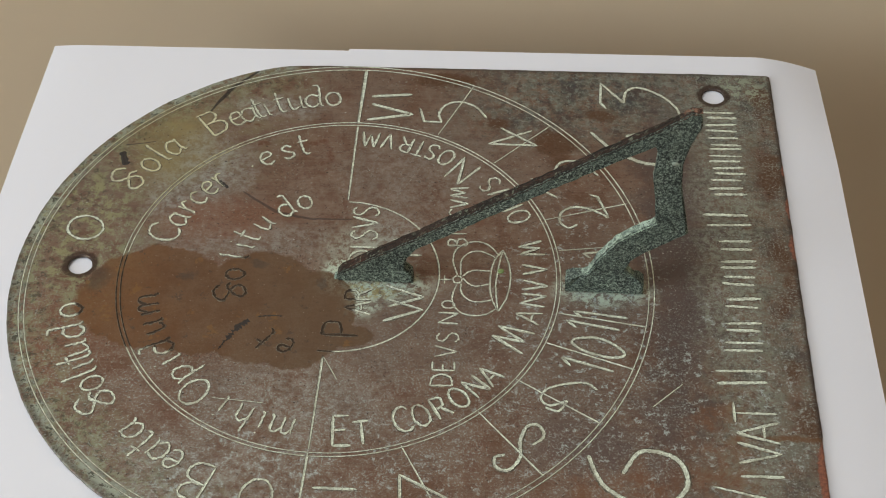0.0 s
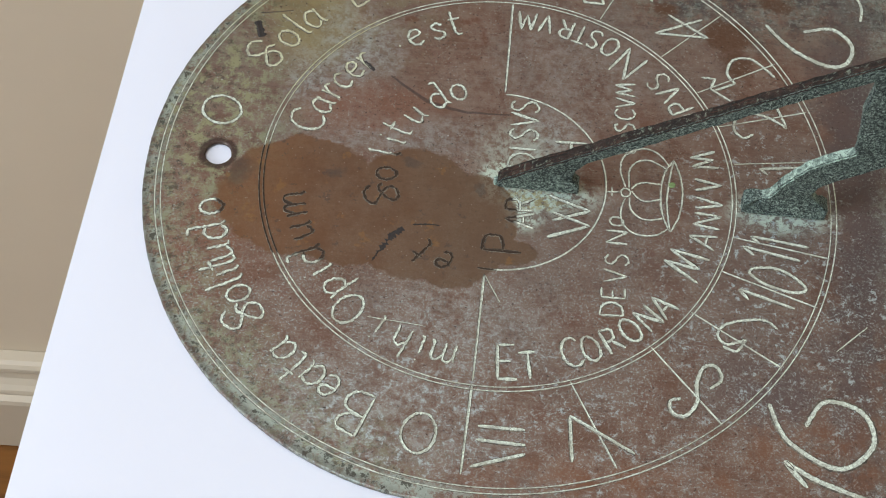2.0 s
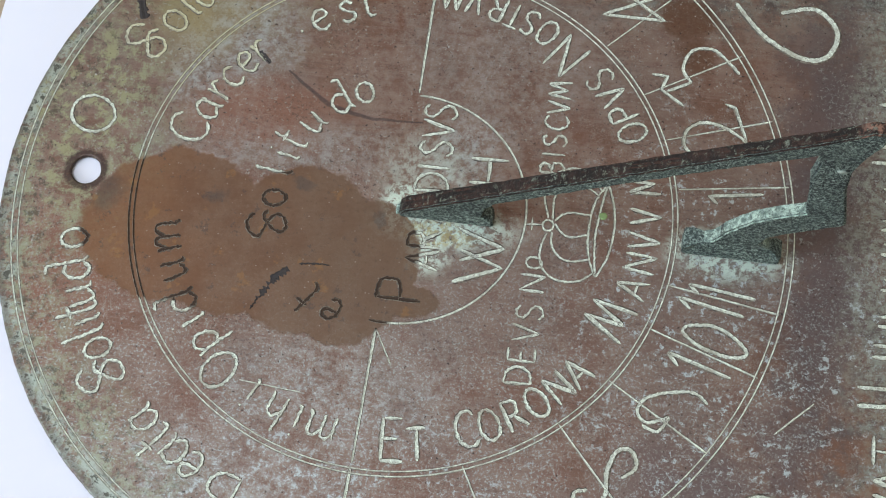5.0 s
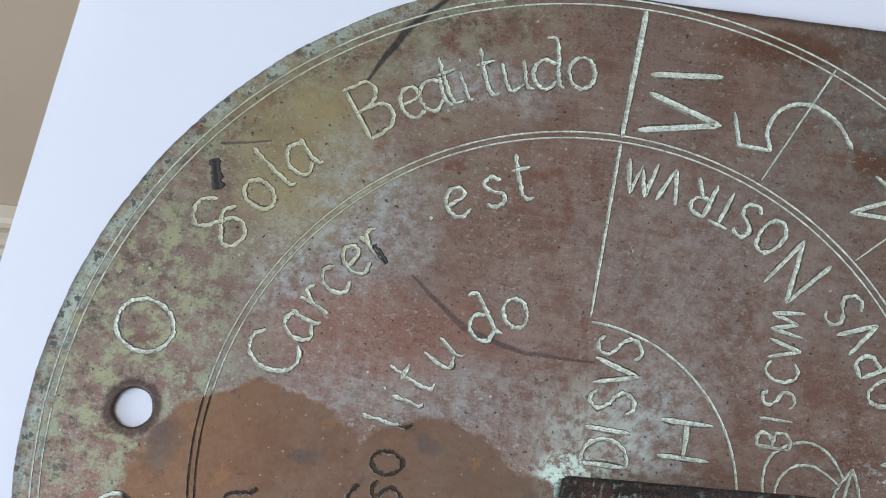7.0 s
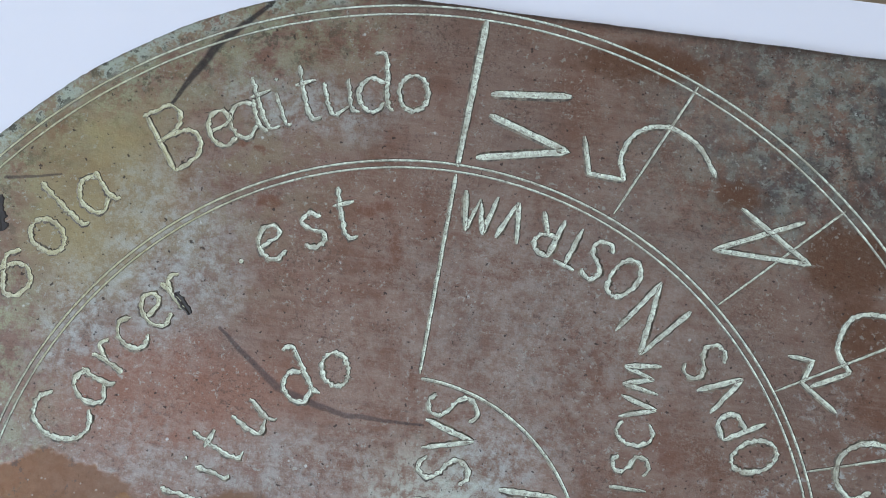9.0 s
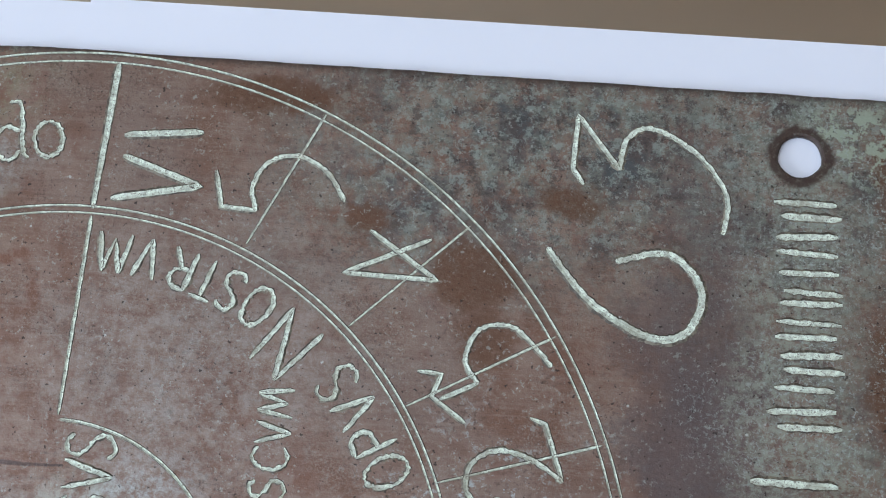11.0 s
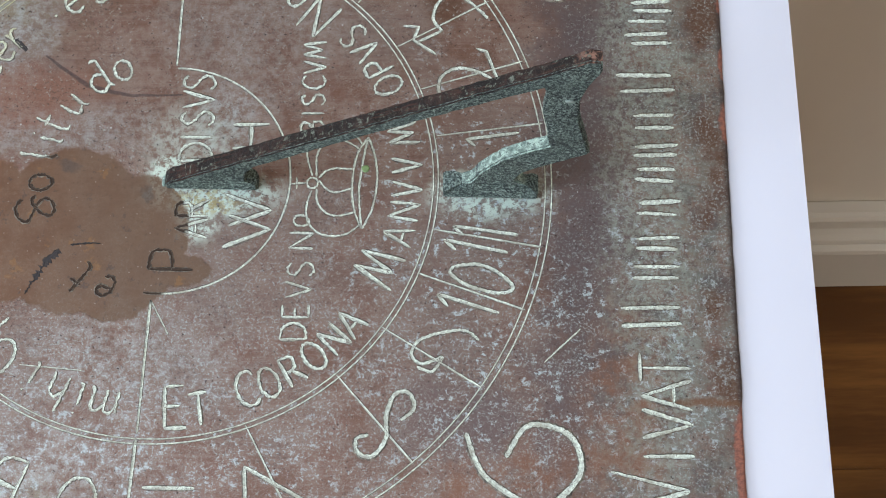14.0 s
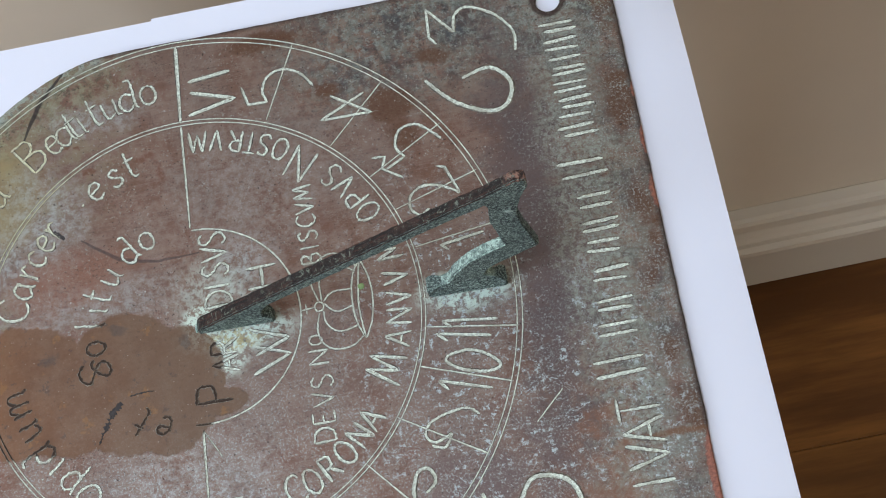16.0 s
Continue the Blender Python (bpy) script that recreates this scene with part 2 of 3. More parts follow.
    # small rust spots
    spots = union(n, oval(n, v2, -36, 69.3, 1.4, 1.2, 0.4), oval(n, v2, -13, 61, 2.6, 1.4, 0.6), oval(n, v2, -33, 60, 2.2, 1.2, 0.5), oval(n, v2, -39.5, 70.5, 1.8, 0.7, 0.5), oval(n, v2, -9, 55, 1.4, 2.6, 0.6))
    col = lay(col, both(spots, n.ramp(fine, 0.35, 0.55, 0.3, 1.0)), 0.7, (0.130, 0.046, 0.020))
    # grime round the holes and along the very edge
    edge = union(n, n.math("MULTIPLY", both(n.ramp(n.vmath("LENGTH", n.vmath("MULTIPLY", u, (1, 1, 0))), 105.6, 107.2), west), 0.6), n.ramp(raw.outputs[0], 146.0, 147.6), n.ramp(raw.outputs[1], 100.0, 101.8))
    v3 = wobble(n, u, 0.5, 2.2)
    ring = union(n, *[oval(n, v3, a, b, 6.0, 5.8, 0.09) for a, b in ((-86.6, 1.0), (126.6, 89.8), (127.1, -95.6))])
    col = lay(col, both(edge, n.ramp(fine, 0.30, 0.55, 0.4, 1.0)), 0.9, (0.055, 0.036, 0.030))
    col = lay(col, both(ring, n.ramp(fine, 0.30, 0.50, 0.65, 1.0)), 0.92, (0.050, 0.028, 0.022))
    # the lacquer-like stain
    lac = lacquer_mask(n, u)
    brown = n.mix(n.ramp(mid, 0.3, 0.7), (0.114, 0.051, 0.022), (0.150, 0.084, 0.045))
    brown = lay(brown, n.ramp(n.noise(u, 0.035, 4.0), 0.42, 0.62), 0.6, (0.146, 0.066, 0.025))
    brown = lay(brown, n.ramp(x, -55, -5), 0.6, (0.122, 0.082, 0.050))
    brown = lay(brown, n.ramp(x, -50, -78), 0.5, (0.195, 0.088, 0.032))
    brown = lay(brown, union(n, oval(n, v2, -6.6, -5, 1.6, 2.6, 0.3), oval(n, v2, -28, 3, 3, 1.6, 0.4), oval(n, v2, -50, -3, 2.4, 1.8, 0.5), oval(n, v2, -80, -4, 4, 5, 0.5)), 0.7, (0.062, 0.046, 0.036))
    brown = lay(brown, n.ramp(n.noise(u, 0.22, 6.0, 0.8), 0.58, 0.63), 0.75, (0.060, 0.042, 0.034))
    brown = lay(brown, n.ramp(dots, 0.10, 0.05), 0.5, (0.350, 0.330, 0.280))
    brown = lay(brown, n.ramp(n.noise(u, 0.13, 4.0, 0.6), 0.60, 0.66), 0.6, (0.220, 0.110, 0.030))
    col = n.mix(n.math("MULTIPLY", lac, 0.86), col, brown)
    # bare copper where the edge is knocked off
    chip = union(n, oval(n, v3, 148.5, -77, 3.4, 15.5, 0.10), oval(n, v3, 148.4, 34, 1.7, 5, 0.2), oval(n, v3, 148.4, 16, 2.2, 6, 0.2), oval(n, v3, 148.4, 52, 1.3, 3, 0.3))
    col = n.mix(chip, col, n.mix(n.ramp(fine, 0.4, 0.6), (0.330, 0.130, 0.085), (0.200, 0.085, 0.060)))
    col = lay(col, oval(n, wobble(n, u, 0.3, 3.0), 138, -61.5, 12, 0.9, 0.5), 0.7, (0.160, 0.075, 0.030))
    h = n.math("ADD", n.math("MULTIPLY", fine, 0.6), n.math("MULTIPLY", grit, 0.35))
    n.bump(both(h, n.math("SUBTRACT", 1.0, n.math("MULTIPLY", lac, 0.8))), 0.55, 0.0003)
    rough = n.ramp(fine, 0.38, 0.62, 0.35, 0.52)
    return n.done(col, n.math("ADD", rough, n.math("MULTIPLY", lac, 0.04)), 0.48, 0.5)


def engraved():
    n = Nodes("verdigris_in_cut_lines")
    u = n.coords(1 / D)
    f, m = n.noise(u, 1.1, 4.0, 0.7), n.noise(u, 0.12, 4.0)
    g = n.noise(u, 2.2, 3.0, 0.8)
    col = n.mix(n.ramp(f, 0.36, 0.58), (0.400, 0.420, 0.340), (0.720, 0.780, 0.650))
    col = n.mix(n.math("MULTIPLY", n.ramp(g, 0.53, 0.59), 0.8), col, (0.130, 0.105, 0.080))
    col = n.mix(n.ramp(m, 0.52, 0.68, 0.0, 0.55), col, (0.300, 0.285, 0.210))
    w = wobble(n, u, 0.05, 22.0)
    col = n.mix(n.math("MULTIPLY", oval(n, w, -64, 56, 26, 30, 0.5), 0.5), col, (0.430, 0.370, 0.150))
    col = n.mix(n.ramp(n.noise(u, 0.16, 5.0, 0.7), 0.52, 0.64, 0.0, 0.5), col, (0.260, 0.235, 0.180))
    dark = n.mix(n.ramp(f, 0.58, 0.70), (0.036, 0.021, 0.012), (0.105, 0.070, 0.040))
    col = n.mix(lacquer_mask(n, u), col, dark)
    n.bump(f, 0.6, 0.0002)
    return n.done(col, 0.75, 0.0, 0.3)


def groove():
    n = Nodes("patina_and_shade_beside_cuts")
    u = n.coords(1 / D)
    # dark flanks of the cuts: patina, with the groove's shadow painted into the colour
    col = n.mix(n.ramp(n.noise(u, 0.5, 5.0, 0.75), 0.42, 0.60), (0.060, 0.048, 0.036), (0.200, 0.175, 0.130))
    return n.done(col, 0.6, 0.2, 0.4)


def scorch():
    n = Nodes("black_scratch")
    u = n.coords(1 / D)
    return n.done(n.mix(n.noise(u, 0.9, 4.0, 0.7), (0.006, 0.005, 0.005), (0.035, 0.026, 0.022)), 0.6)


def gnomon_face():
    n = Nodes("verdigris_bronze")
    u = n.coords(1 / D)
    f, g, m = n.noise(u, 1.5, 5.0, 0.82), n.noise(u, 2.1, 4.0, 0.75), n.noise(u, 0.12, 4.0, 0.6)
    col = n.mix(n.ramp(m, 0.38, 0.62), (0.012, 0.019, 0.018), (0.042, 0.060, 0.053))
    col = n.mix(n.ramp(f, 0.49, 0.55, 0.0, 0.9), col, (0.260, 0.330, 0.280))
    col = n.mix(n.ramp(g, 0.53, 0.58, 0.0, 0.95), col, (0.008, 0.012, 0.012))
    col = n.mix(n.math("MULTIPLY", n.ramp(n.noise(u, 1.1, 5.0, 0.82), 0.55, 0.59), n.ramp(n.noise(u, 0.10, 3.0), 0.40, 0.60, 0.2, 0.95)), col, (0.440, 0.540, 0.460))
    n.bump(n.math("ADD", f, n.math("MULTIPLY", g, 0.5)), 0.9, 0.0005)
    return n.done(col, 0.66, 0.0, 0.35)


def crust():
    n = Nodes("pale_verdigris_crust")
    u = n.coords(1 / D)
    f, g = n.noise(u, 0.7, 5.0, 0.8), n.noise(u, 1.4, 3.0, 0.75)
    col = n.mix(n.ramp(f, 0.40, 0.56), (0.130, 0.175, 0.145), (0.480, 0.610, 0.500))
    col = n.mix(n.ramp(g, 0.50, 0.57, 0.0, 0.85), col, (0.040, 0.050, 0.047))
    n.bump(f, 0.8, 0.0006)
    return n.done(col, 0.8, 0.0, 0.3)


def gnomon_edge():
    n = Nodes("worn_dark_bronze")
    u = n.coords(1 / D)
    f, m = n.noise(u, 0.9, 5.0, 0.7), n.noise(u, 0.14, 4.0, 0.6)
    col = n.mix(n.ramp(m, 0.42, 0.62), (0.016, 0.012, 0.010), (0.045, 0.026, 0.020))
    col = n.mix(n.ramp(f, 0.58, 0.70, 0.0, 0.8), col, (0.130, 0.130, 0.090))
    sep = n.node("SeparateXYZ", i0=u)
    col = n.mix(n.math("MULTIPLY", n.ramp(sep.outputs[0], 100.5, 105.5), n.ramp(f, 0.42, 0.54)), col, (0.330, 0.180, 0.125))
    along = n.noise(n.vmath("MULTIPLY", u, (0.06, 1.2, 0.06)), 1.0, 4.0, 0.7)
    col = n.mix(n.ramp(along, 0.52, 0.60, 0.0, 0.7), col, (0.075, 0.034, 0.022))
    col = n.mix(n.ramp(n.noise(u, 0.5, 5.0, 0.8), 0.50, 0.56, 0.0, 0.85), col, (0.018, 0.014, 0.012))
    col = n.mix(n.math("MULTIPLY", n.ramp(n.noise(u, 0.7, 5.0, 0.82), 0.55, 0.60), n.ramp(n.noise(u, 0.09, 3.0), 0.40, 0.58, 0.2, 1.0)), col, (0.190, 0.215, 0.165))
    n.bump(f, 1.0, 0.0012)
    return n.done(col, 0.7, 0.0, 0.22)


def plain(name, colour, rough, spots=0.05, scale=8.0, bump=0.0, dist=0.001, spec=0.4):
    n = Nodes(name)
    c = n.coords()
    f = n.noise(c, scale, 5.0, 0.6)
    g = n.noise(c, scale * 14, 3.0, 0.6)
    dark = tuple(v * (1 - 2 * spots) for v in colour)
    if bump:
        n.bump(g, bump, dist)
    return n.done(n.mix(n.ramp(f, 0.3, 0.7), dark, colour), rough, 0.0, spec)


def oak():
    n = Nodes("oak_boards")
    info = n.t.nodes.new("ShaderNodeObjectInfo")
    c = n.vmath("MULTIPLY", n.coords(), (1.0, 9.0, 9.0))
    c = n.vmath("ADD", c, n.vmath("MULTIPLY", n.node("CombineXYZ", i0=info.outputs["Random"], i1=info.outputs["Random"]).outputs[0], (40, 70, 0)))
    f, g = n.noise(c, 2.5, 6.0, 0.65), n.noise(c, 22.0, 4.0, 0.6)
    col = n.mix(n.ramp(f, 0.36, 0.66), (0.062, 0.019, 0.003), (0.215, 0.084, 0.015))
    col = n.mix(n.ramp(g, 0.45, 0.75, 0.0, 0.5), col, (0.060, 0.023, 0.005))
    col = n.mix(n.math("MULTIPLY", info.outputs["Random"], 0.5), col, (0.120, 0.052, 0.010))
    n.bump(g, 0.2, 0.0006)
    return n.done(col, 0.5, 0.0, 0.2)


GROOVE = groove()
BRONZE, CUT, BLACK, FACE, EDGE, CRUST = bronze(), engraved(), scorch(), gnomon_face(), gnomon_edge(), crust()
PAPER = plain("white_paper", (0.71, 0.71, 0.765), 0.75, 0.006, 5.0, 0.05, 0.0002, 0.3)
WALL = plain("cream_wall_paint", (0.65, 0.545, 0.40), 0.8, 0.03, 3.0, 0.12, 0.0006, 0.3)
GLOSS = plain("cream_gloss_paint", (0.53, 0.45, 0.335), 0.5, 0.03, 5.0)
CEIL = plain("ceiling_paint", (0.84, 0.83, 0.81), 0.85, 0.02, 2.0)
PINE = plain("pale_wood", (0.42, 0.29, 0.17), 0.5, 0.12, 14.0)
OAK = oak()
PALE = plain("pale_verdigris", (0.36, 0.42, 0.36), 0.8, 0.1, 900.0, 0.4, 0.0004)
LIME = plain("green_fleck", (0.21, 0.31, 0.12), 0.7, 0.1, 900.0)


# ---- meshes ----
def mesh_ob(name, verts, faces, materials, parent=None, label="", smooth=False):
    me = bpy.data.meshes.new(name)
    me.from_pydata(verts, [], faces)
    for m in materials if isinstance(materials, (list, tuple)) else [materials]:
        me.materials.append(m)
    if smooth:
        me.polygons.foreach_set("use_smooth", [True] * len(me.polygons))
    me.update()
    ob = new(name, me)
    if parent:
        ob.parent = parent
    return tagged(ob, label) if label else ob


def part(name, bm, material, parent, label="", smooth=False):
    me = bpy.data.meshes.new(name)
    bmesh.ops.recalc_face_normals(bm, faces=bm.faces)
    bm.to_mesh(me)
    bm.free()
    for m in material if isinstance(material, (list, tuple)) else [material]:
        me.materials.append(m)
    if smooth:
        me.polygons.foreach_set("use_smooth", [True] * len(me.polygons))
    ob = new(name, me)
    if parent:
        ob.parent = parent
    return tagged(ob, label) if label else ob


def box(bm, x0, y0, z0, x1, y1, z1, bevel=0.0):
    m = Matrix.LocRotScale(((x0 + x1) / 2, (y0 + y1) / 2, (z0 + z1) / 2), None, (x1 - x0, y1 - y0, z1 - z0))
    made = bmesh.ops.create_cube(bm, size=1.0, matrix=m)
    if bevel:
        edges = {e for v in made["verts"] for e in v.link_edges}
        bmesh.ops.bevel(bm, geom=list(edges), offset=bevel, segments=2, affect="EDGES")
    return bm


# ---- the room ----
FLOOR_Z = 0.045                          # top of the floor boards
WALL_Y, WALL_TURN = 0.194, 0.02          # the wall behind stands a little askew to the dial
turn = Matrix.Translation((0, WALL_Y, 0)) @ pose(0, 0, 0, 0, 0, math.degrees(math.atan(WALL_TURN)))


def wall(name, x0, y0, z0, x1, y1, z1, material=None):
    ob = part(name, box(bmesh.new(), x0, y0, z0, x1, y1, z1), material or WALL, None)
    ob.matrix_world = turn
    return tagged(ob, kind="structure")


X0, X1, Y0, H = -2.6, 2.4, -3.2, 2.6
tagged(wall("wall_north", X0, 0, 0, X1, 0.12, H), "cream painted plaster wall behind the dial", "wall")
tagged(wall("wall_east", X1, Y0, 0, X1 + 0.12, 0.12, H), "cream painted plaster wall", "wall")
tagged(wall("wall_south", X0 - 0.12, Y0 - 0.12, 0, X1 + 0.12, Y0, H), "cream painted plaster wall", "wall")
west = new("wall_west")
west.matrix_world = turn
tagged(west, "cream painted wall with a window opening", "wall", kind="structure")
for a in ((-3.2, 0, -2.5, H), (-0.5, 0, 0.12, H), (-2.5, 0, -0.5, 1.15), (-2.5, 2.56, -0.5, H)):
    part("wall_piece", box(bmesh.new(), X0 - 0.12, a[0], a[1], X0, a[2], a[3]), WALL, west)
bm = bmesh.new()
for x0, y0, x1, y1 in ((X0 - 0.12, Y0 - 0.12, -1.25, 0.12), (-0.15, Y0 - 0.12, X1 + 0.12, 0.12), (-1.25, Y0 - 0.12, -0.15, -1.15), (-1.25, -0.15, -0.15, 0.12)):
    box(bm, x0, y0, H, x1, y1, H + 0.1)
ceiling = part("ceiling", bm, CEIL, None)
ceiling.matrix_world = turn
tagged(ceiling, "plain white painted ceiling with a square skylight opening", "ceiling", kind="structure")


def skirting():
    prof = [(0, 0.151), (0.008, 0.151), (0.011, 0.1498), (0.013, 0.147), (0.0135, 0.144), (0.0125, 0.1415), (0.0105, 0.1395), (0.0105, 0.137),
            (0.012, 0.132), (0.015, 0.1275), (0.018, 0.1245), (0.019, 0.1215), (0.019, 0.1195), (0.023, 0.117), (0.024, 0.113), (0.024, FLOOR_Z + 0.001), (0, FLOOR_Z + 0.001)]
    verts = [(x, -0.0005 - d, z) for x in (X0 + 0.002, X1 - 0.002) for d, z in prof]
    k = len(prof)
    faces = [(i, (i + 1) % k, k + (i + 1) % k, k + i) for i in range(k)] + [tuple(range(k))[::-1], tuple(range(k, 2 * k))]
    ob = mesh_ob("baseboard", verts, faces, GLOSS)
    ob.matrix_world = turn
    return tagged(ob, "cream gloss painted moulded baseboard on the wall", "baseboard", kind="structure")


skirting()

# ---- the stand and the paper ----
def side_table():
    ob = new("side_table")
    ob.location = (0.02, -0.02, 0)
    top = TOP - 0.00222
    part("tabletop", box(bmesh.new(), -0.146, -0.170, top - 0.022, 0.154, 0.154, top, 0.003), PINE, ob)
    for sx in (-0.118, 0.126):
        for sy in (-0.142, 0.126):
            part("leg", box(bmesh.new(), sx - 0.016, sy - 0.016, FLOOR_Z + 0.0003, sx + 0.016, sy + 0.016, top - 0.0225, 0.002), PINE, ob)
    return tagged(ob, "small plain wooden table under the white paper", "side table")


side_table()


def sheet(name, x0, x1, y0, y1, z, skew, label):
    """A sheet of paper whose sides hang down a little past the table's edges."""
    nx, ny, verts = 180, 40, []
    for j in range(ny + 1):
        for i in range(nx + 1):
            a, b = i / nx, j / ny
            x = x0 + (x1 - x0) * a + skew * (1 - b)
            y = y0 + (y1 - y0) * b
            sag = max(0.0, x - 143, (-106 - x) * 0.6)
            far = max(0.0, (y - 60) / 53)
            dz = -(0.009 + 0.024 * min(1, far)) * sag ** 1.62
            verts.append((x * D, y * D, z + dz * D))
    w = nx + 1
    faces = [(j * w + i, j * w + i + 1, (j + 1) * w + i + 1, (j + 1) * w + i) for j in range(ny) for i in range(nx)]
    ob = mesh_ob(name, verts, faces, PAPER, None, label)
    ob.location = (0, 0, TOP)
    solid = ob.modifiers.new("thickness", "SOLIDIFY")
    solid.thickness, solid.offset = 0.0001, -1
    return tagged(ob, category="paper", group="sheets of white paper")


sheet("paper_sheet", -118, 60, -134, 112.4, -0.00184, -9, "plain white sheet of paper lying on the table")
sheet("paper_sheet", -7, 167.2, -134, 113.2, -0.00161, 3.4, "plain white sheet of paper overlapping another sheet")

# ---- the sundial ----
dial = new("sundial")
dial.location = (0, 0, TOP)
tagged(dial, "old engraved bronze sundial, patinated brown and green, lying on white paper", "sundial")


def outline():
    """The plate: half a disc joined to a square end with softened corners."""
    pts, rho, cx, cy, north, south = [], 107.3, -0.5, -1.5, 102.3, -107.4
    for i in range(361):
        a = math.pi / 2 + math.pi * i / 360
        x, y = cx + rho * math.cos(a), cy + rho * math.sin(a)
        soft = 1.2                                  # the disc runs softly into the straight sides
        y = north - soft * math.log1p(math.exp((north - y) / soft)) + 0.0 if y > 60 else y
        y = south + soft * math.log1p(math.exp((y - south) / soft)) if y < -60 else y
        pts.append((x, y))
    for i in range(1, 60):
        pts.append((146 * i / 60, south + 0.2))
    pts += [(147.2, south + 0.7), (147.9, south + 1.8)]
    for i in range(1, 90):
        pts.append((148, south + 1.8 + (north - south - 3.4) * i / 90))
    pts += [(147.9, 101.0), (147.0, 101.6)]
    for i in range(1, 60):
        pts.append((146 * (1 - i / 60), 101.8 + 0.3 * i / 60))
    return pts


def loop_at(pts, inset, hole=False):
    out, k = [], len(pts)
    for i, (x, y) in enumerate(pts):
        ax, ay = pts[i - 1]
        bx, by = pts[(i + 1) % k]
        tx, ty = bx - ax, by - ay
        l = math.hypot(tx, ty) or 1
        out.append((x - ty / l * inset, y + tx / l * inset))
    return out


def dial_plate():
    rim = outline()
    rim = [(x + 0.2 * noise.noise((x * 0.12, y * 0.12, 3)) + 0.15 * noise.noise((x * 0.9, y * 0.9, 7)),
            y + 0.2 * noise.noise((x * 0.12, y * 0.12, 11)) + 0.15 * noise.noise((x * 0.9, y * 0.9, 5))) for x, y in rim]
    rim = [(x - (0.35 if -92 < y < -62 and x > 140 else 0), y) for x, y in rim]
    holes = []
    for cx, cy in ((-86.6, 1.0), (126.6, 89.8), (127.1, -95.6)):
        holes.append([(cx + 3.95 * math.cos(-a) * (1 + 0.03 * math.sin(5 * a)), cy + 3.95 * math.sin(-a)) for a in [2 * math.pi * i / 22 for i in range(22)]])
    bm = bmesh.new()
    tops, bottoms = [], []
    for ring in [rim] + holes:
        levels = [(0.6, 0.0), (0.25, -0.1), (0.0, -0.4), (0.0, -0.95), (0.2, -1.2)]
        loops = []
        for inset, z in levels:
            loops.append([bm.verts.new((x * D, y * D, z * D)) for x, y in loop_at(ring, inset)])
        k = len(ring)
        for a, b in zip(loops, loops[1:]):
            for i in range(k):
                bm.faces.new((a[i], a[(i + 1) % k], b[(i + 1) % k], b[i]))
        tops += [bm.edges.get((loops[0][i], loops[0][(i + 1) % k])) for i in range(k)]
        bottoms += [bm.edges.get((loops[-1][i], loops[-1][(i + 1) % k])) for i in range(k)]
    for edges in (tops, bottoms):
        bmesh.ops.triangle_fill(bm, use_beauty=True, use_dissolve=False, edges=edges)
    return part("plate", bm, BRONZE, dial)


plate = dial_plate()


# ---- engraving ----
rng = random.Random(4)


def smooth_line(pts, step=0.42):
    """Points evenly along a soft curve through pts."""
    p = [pts[0]] + list(pts) + [pts[-1]]
    out = []
    for i in range(1, len(p) - 2):
        a, b, c, d = (Vector(q) for q in p[i - 1:i + 3])
        k = max(2, int((c - b).length / step))
        for j in range(k):
            t = j / k
            out.append(0.5 * (2 * b + (c - a) * t + (2 * a - 5 * b + 4 * c - d) * t * t + (3 * b - a - 3 * c + d) * t ** 3))
    return out + [Vector(pts[-1])]


class Cut:
    """Cut lines with a raised burr on both sides, gathered into one mesh."""

    def __init__(self):
        self.v, self.f, self.m = [], [], []

    def line(self, pts, width=1.0, curve=True, taper=0.0, rough=0.19, swell=0.0):
        pts, width = [Vector((x, y)) for x, y in pts], width * 0.84
        if not curve:
            rough *= 0.45
            out = []
            for a, b in zip(pts, pts[1:]):
                k = max(2, int((b - a).length / 0.8))
                out += [a.lerp(b, j / k) for j in range(k)]
            line = out + [pts[-1]]
        else:
            line = smooth_line(pts)
        k, base = len(line), len(self.v)
        for i, q in enumerate(line):
            d = line[min(i + 1, k - 1)] - line[max(i - 1, 0)]
            n = Vector((-d.y, d.x)).normalized() if d.length > 1e-6 else Vector((1, 0))
            s = i / max(1, k - 1)
            w = width * (1 - taper * s) * (1 + swell * math.sin(math.pi * s))
            w *= 0.45 if i in (0, k - 1) else 0.85 if i in (1, k - 2) else 1
            l, r = (w * 0.5 + min(w, 0.8) * rng.uniform(-rough, rough) for _ in range(2))
            for off, z in ((-l * 1.35, 0.02), (-l * 0.72, 0.12 + 0.07 * rng.random()), (r * 0.1, 0.04), (r * 0.85, 0.09 + 0.06 * rng.random()), (r * 1.2, 0.02)):
                e = q + n * off
                self.v.append((e.x * D, e.y * D, z * D))
        for i in range(k - 1):
            for j in range(4):
                a = base + i * 5 + j
                self.f.append((a, a + 5, a + 6, a + 1))
                self.m.append(1 if j in (0, 3) else 0)

    def make(self, name, label="", material=None):
        ob = mesh_ob(name, self.v, self.f, [material or CUT, material or GROOVE], plate, label)
        ob.data.polygons.foreach_set("material_index", self.m)
        return ob


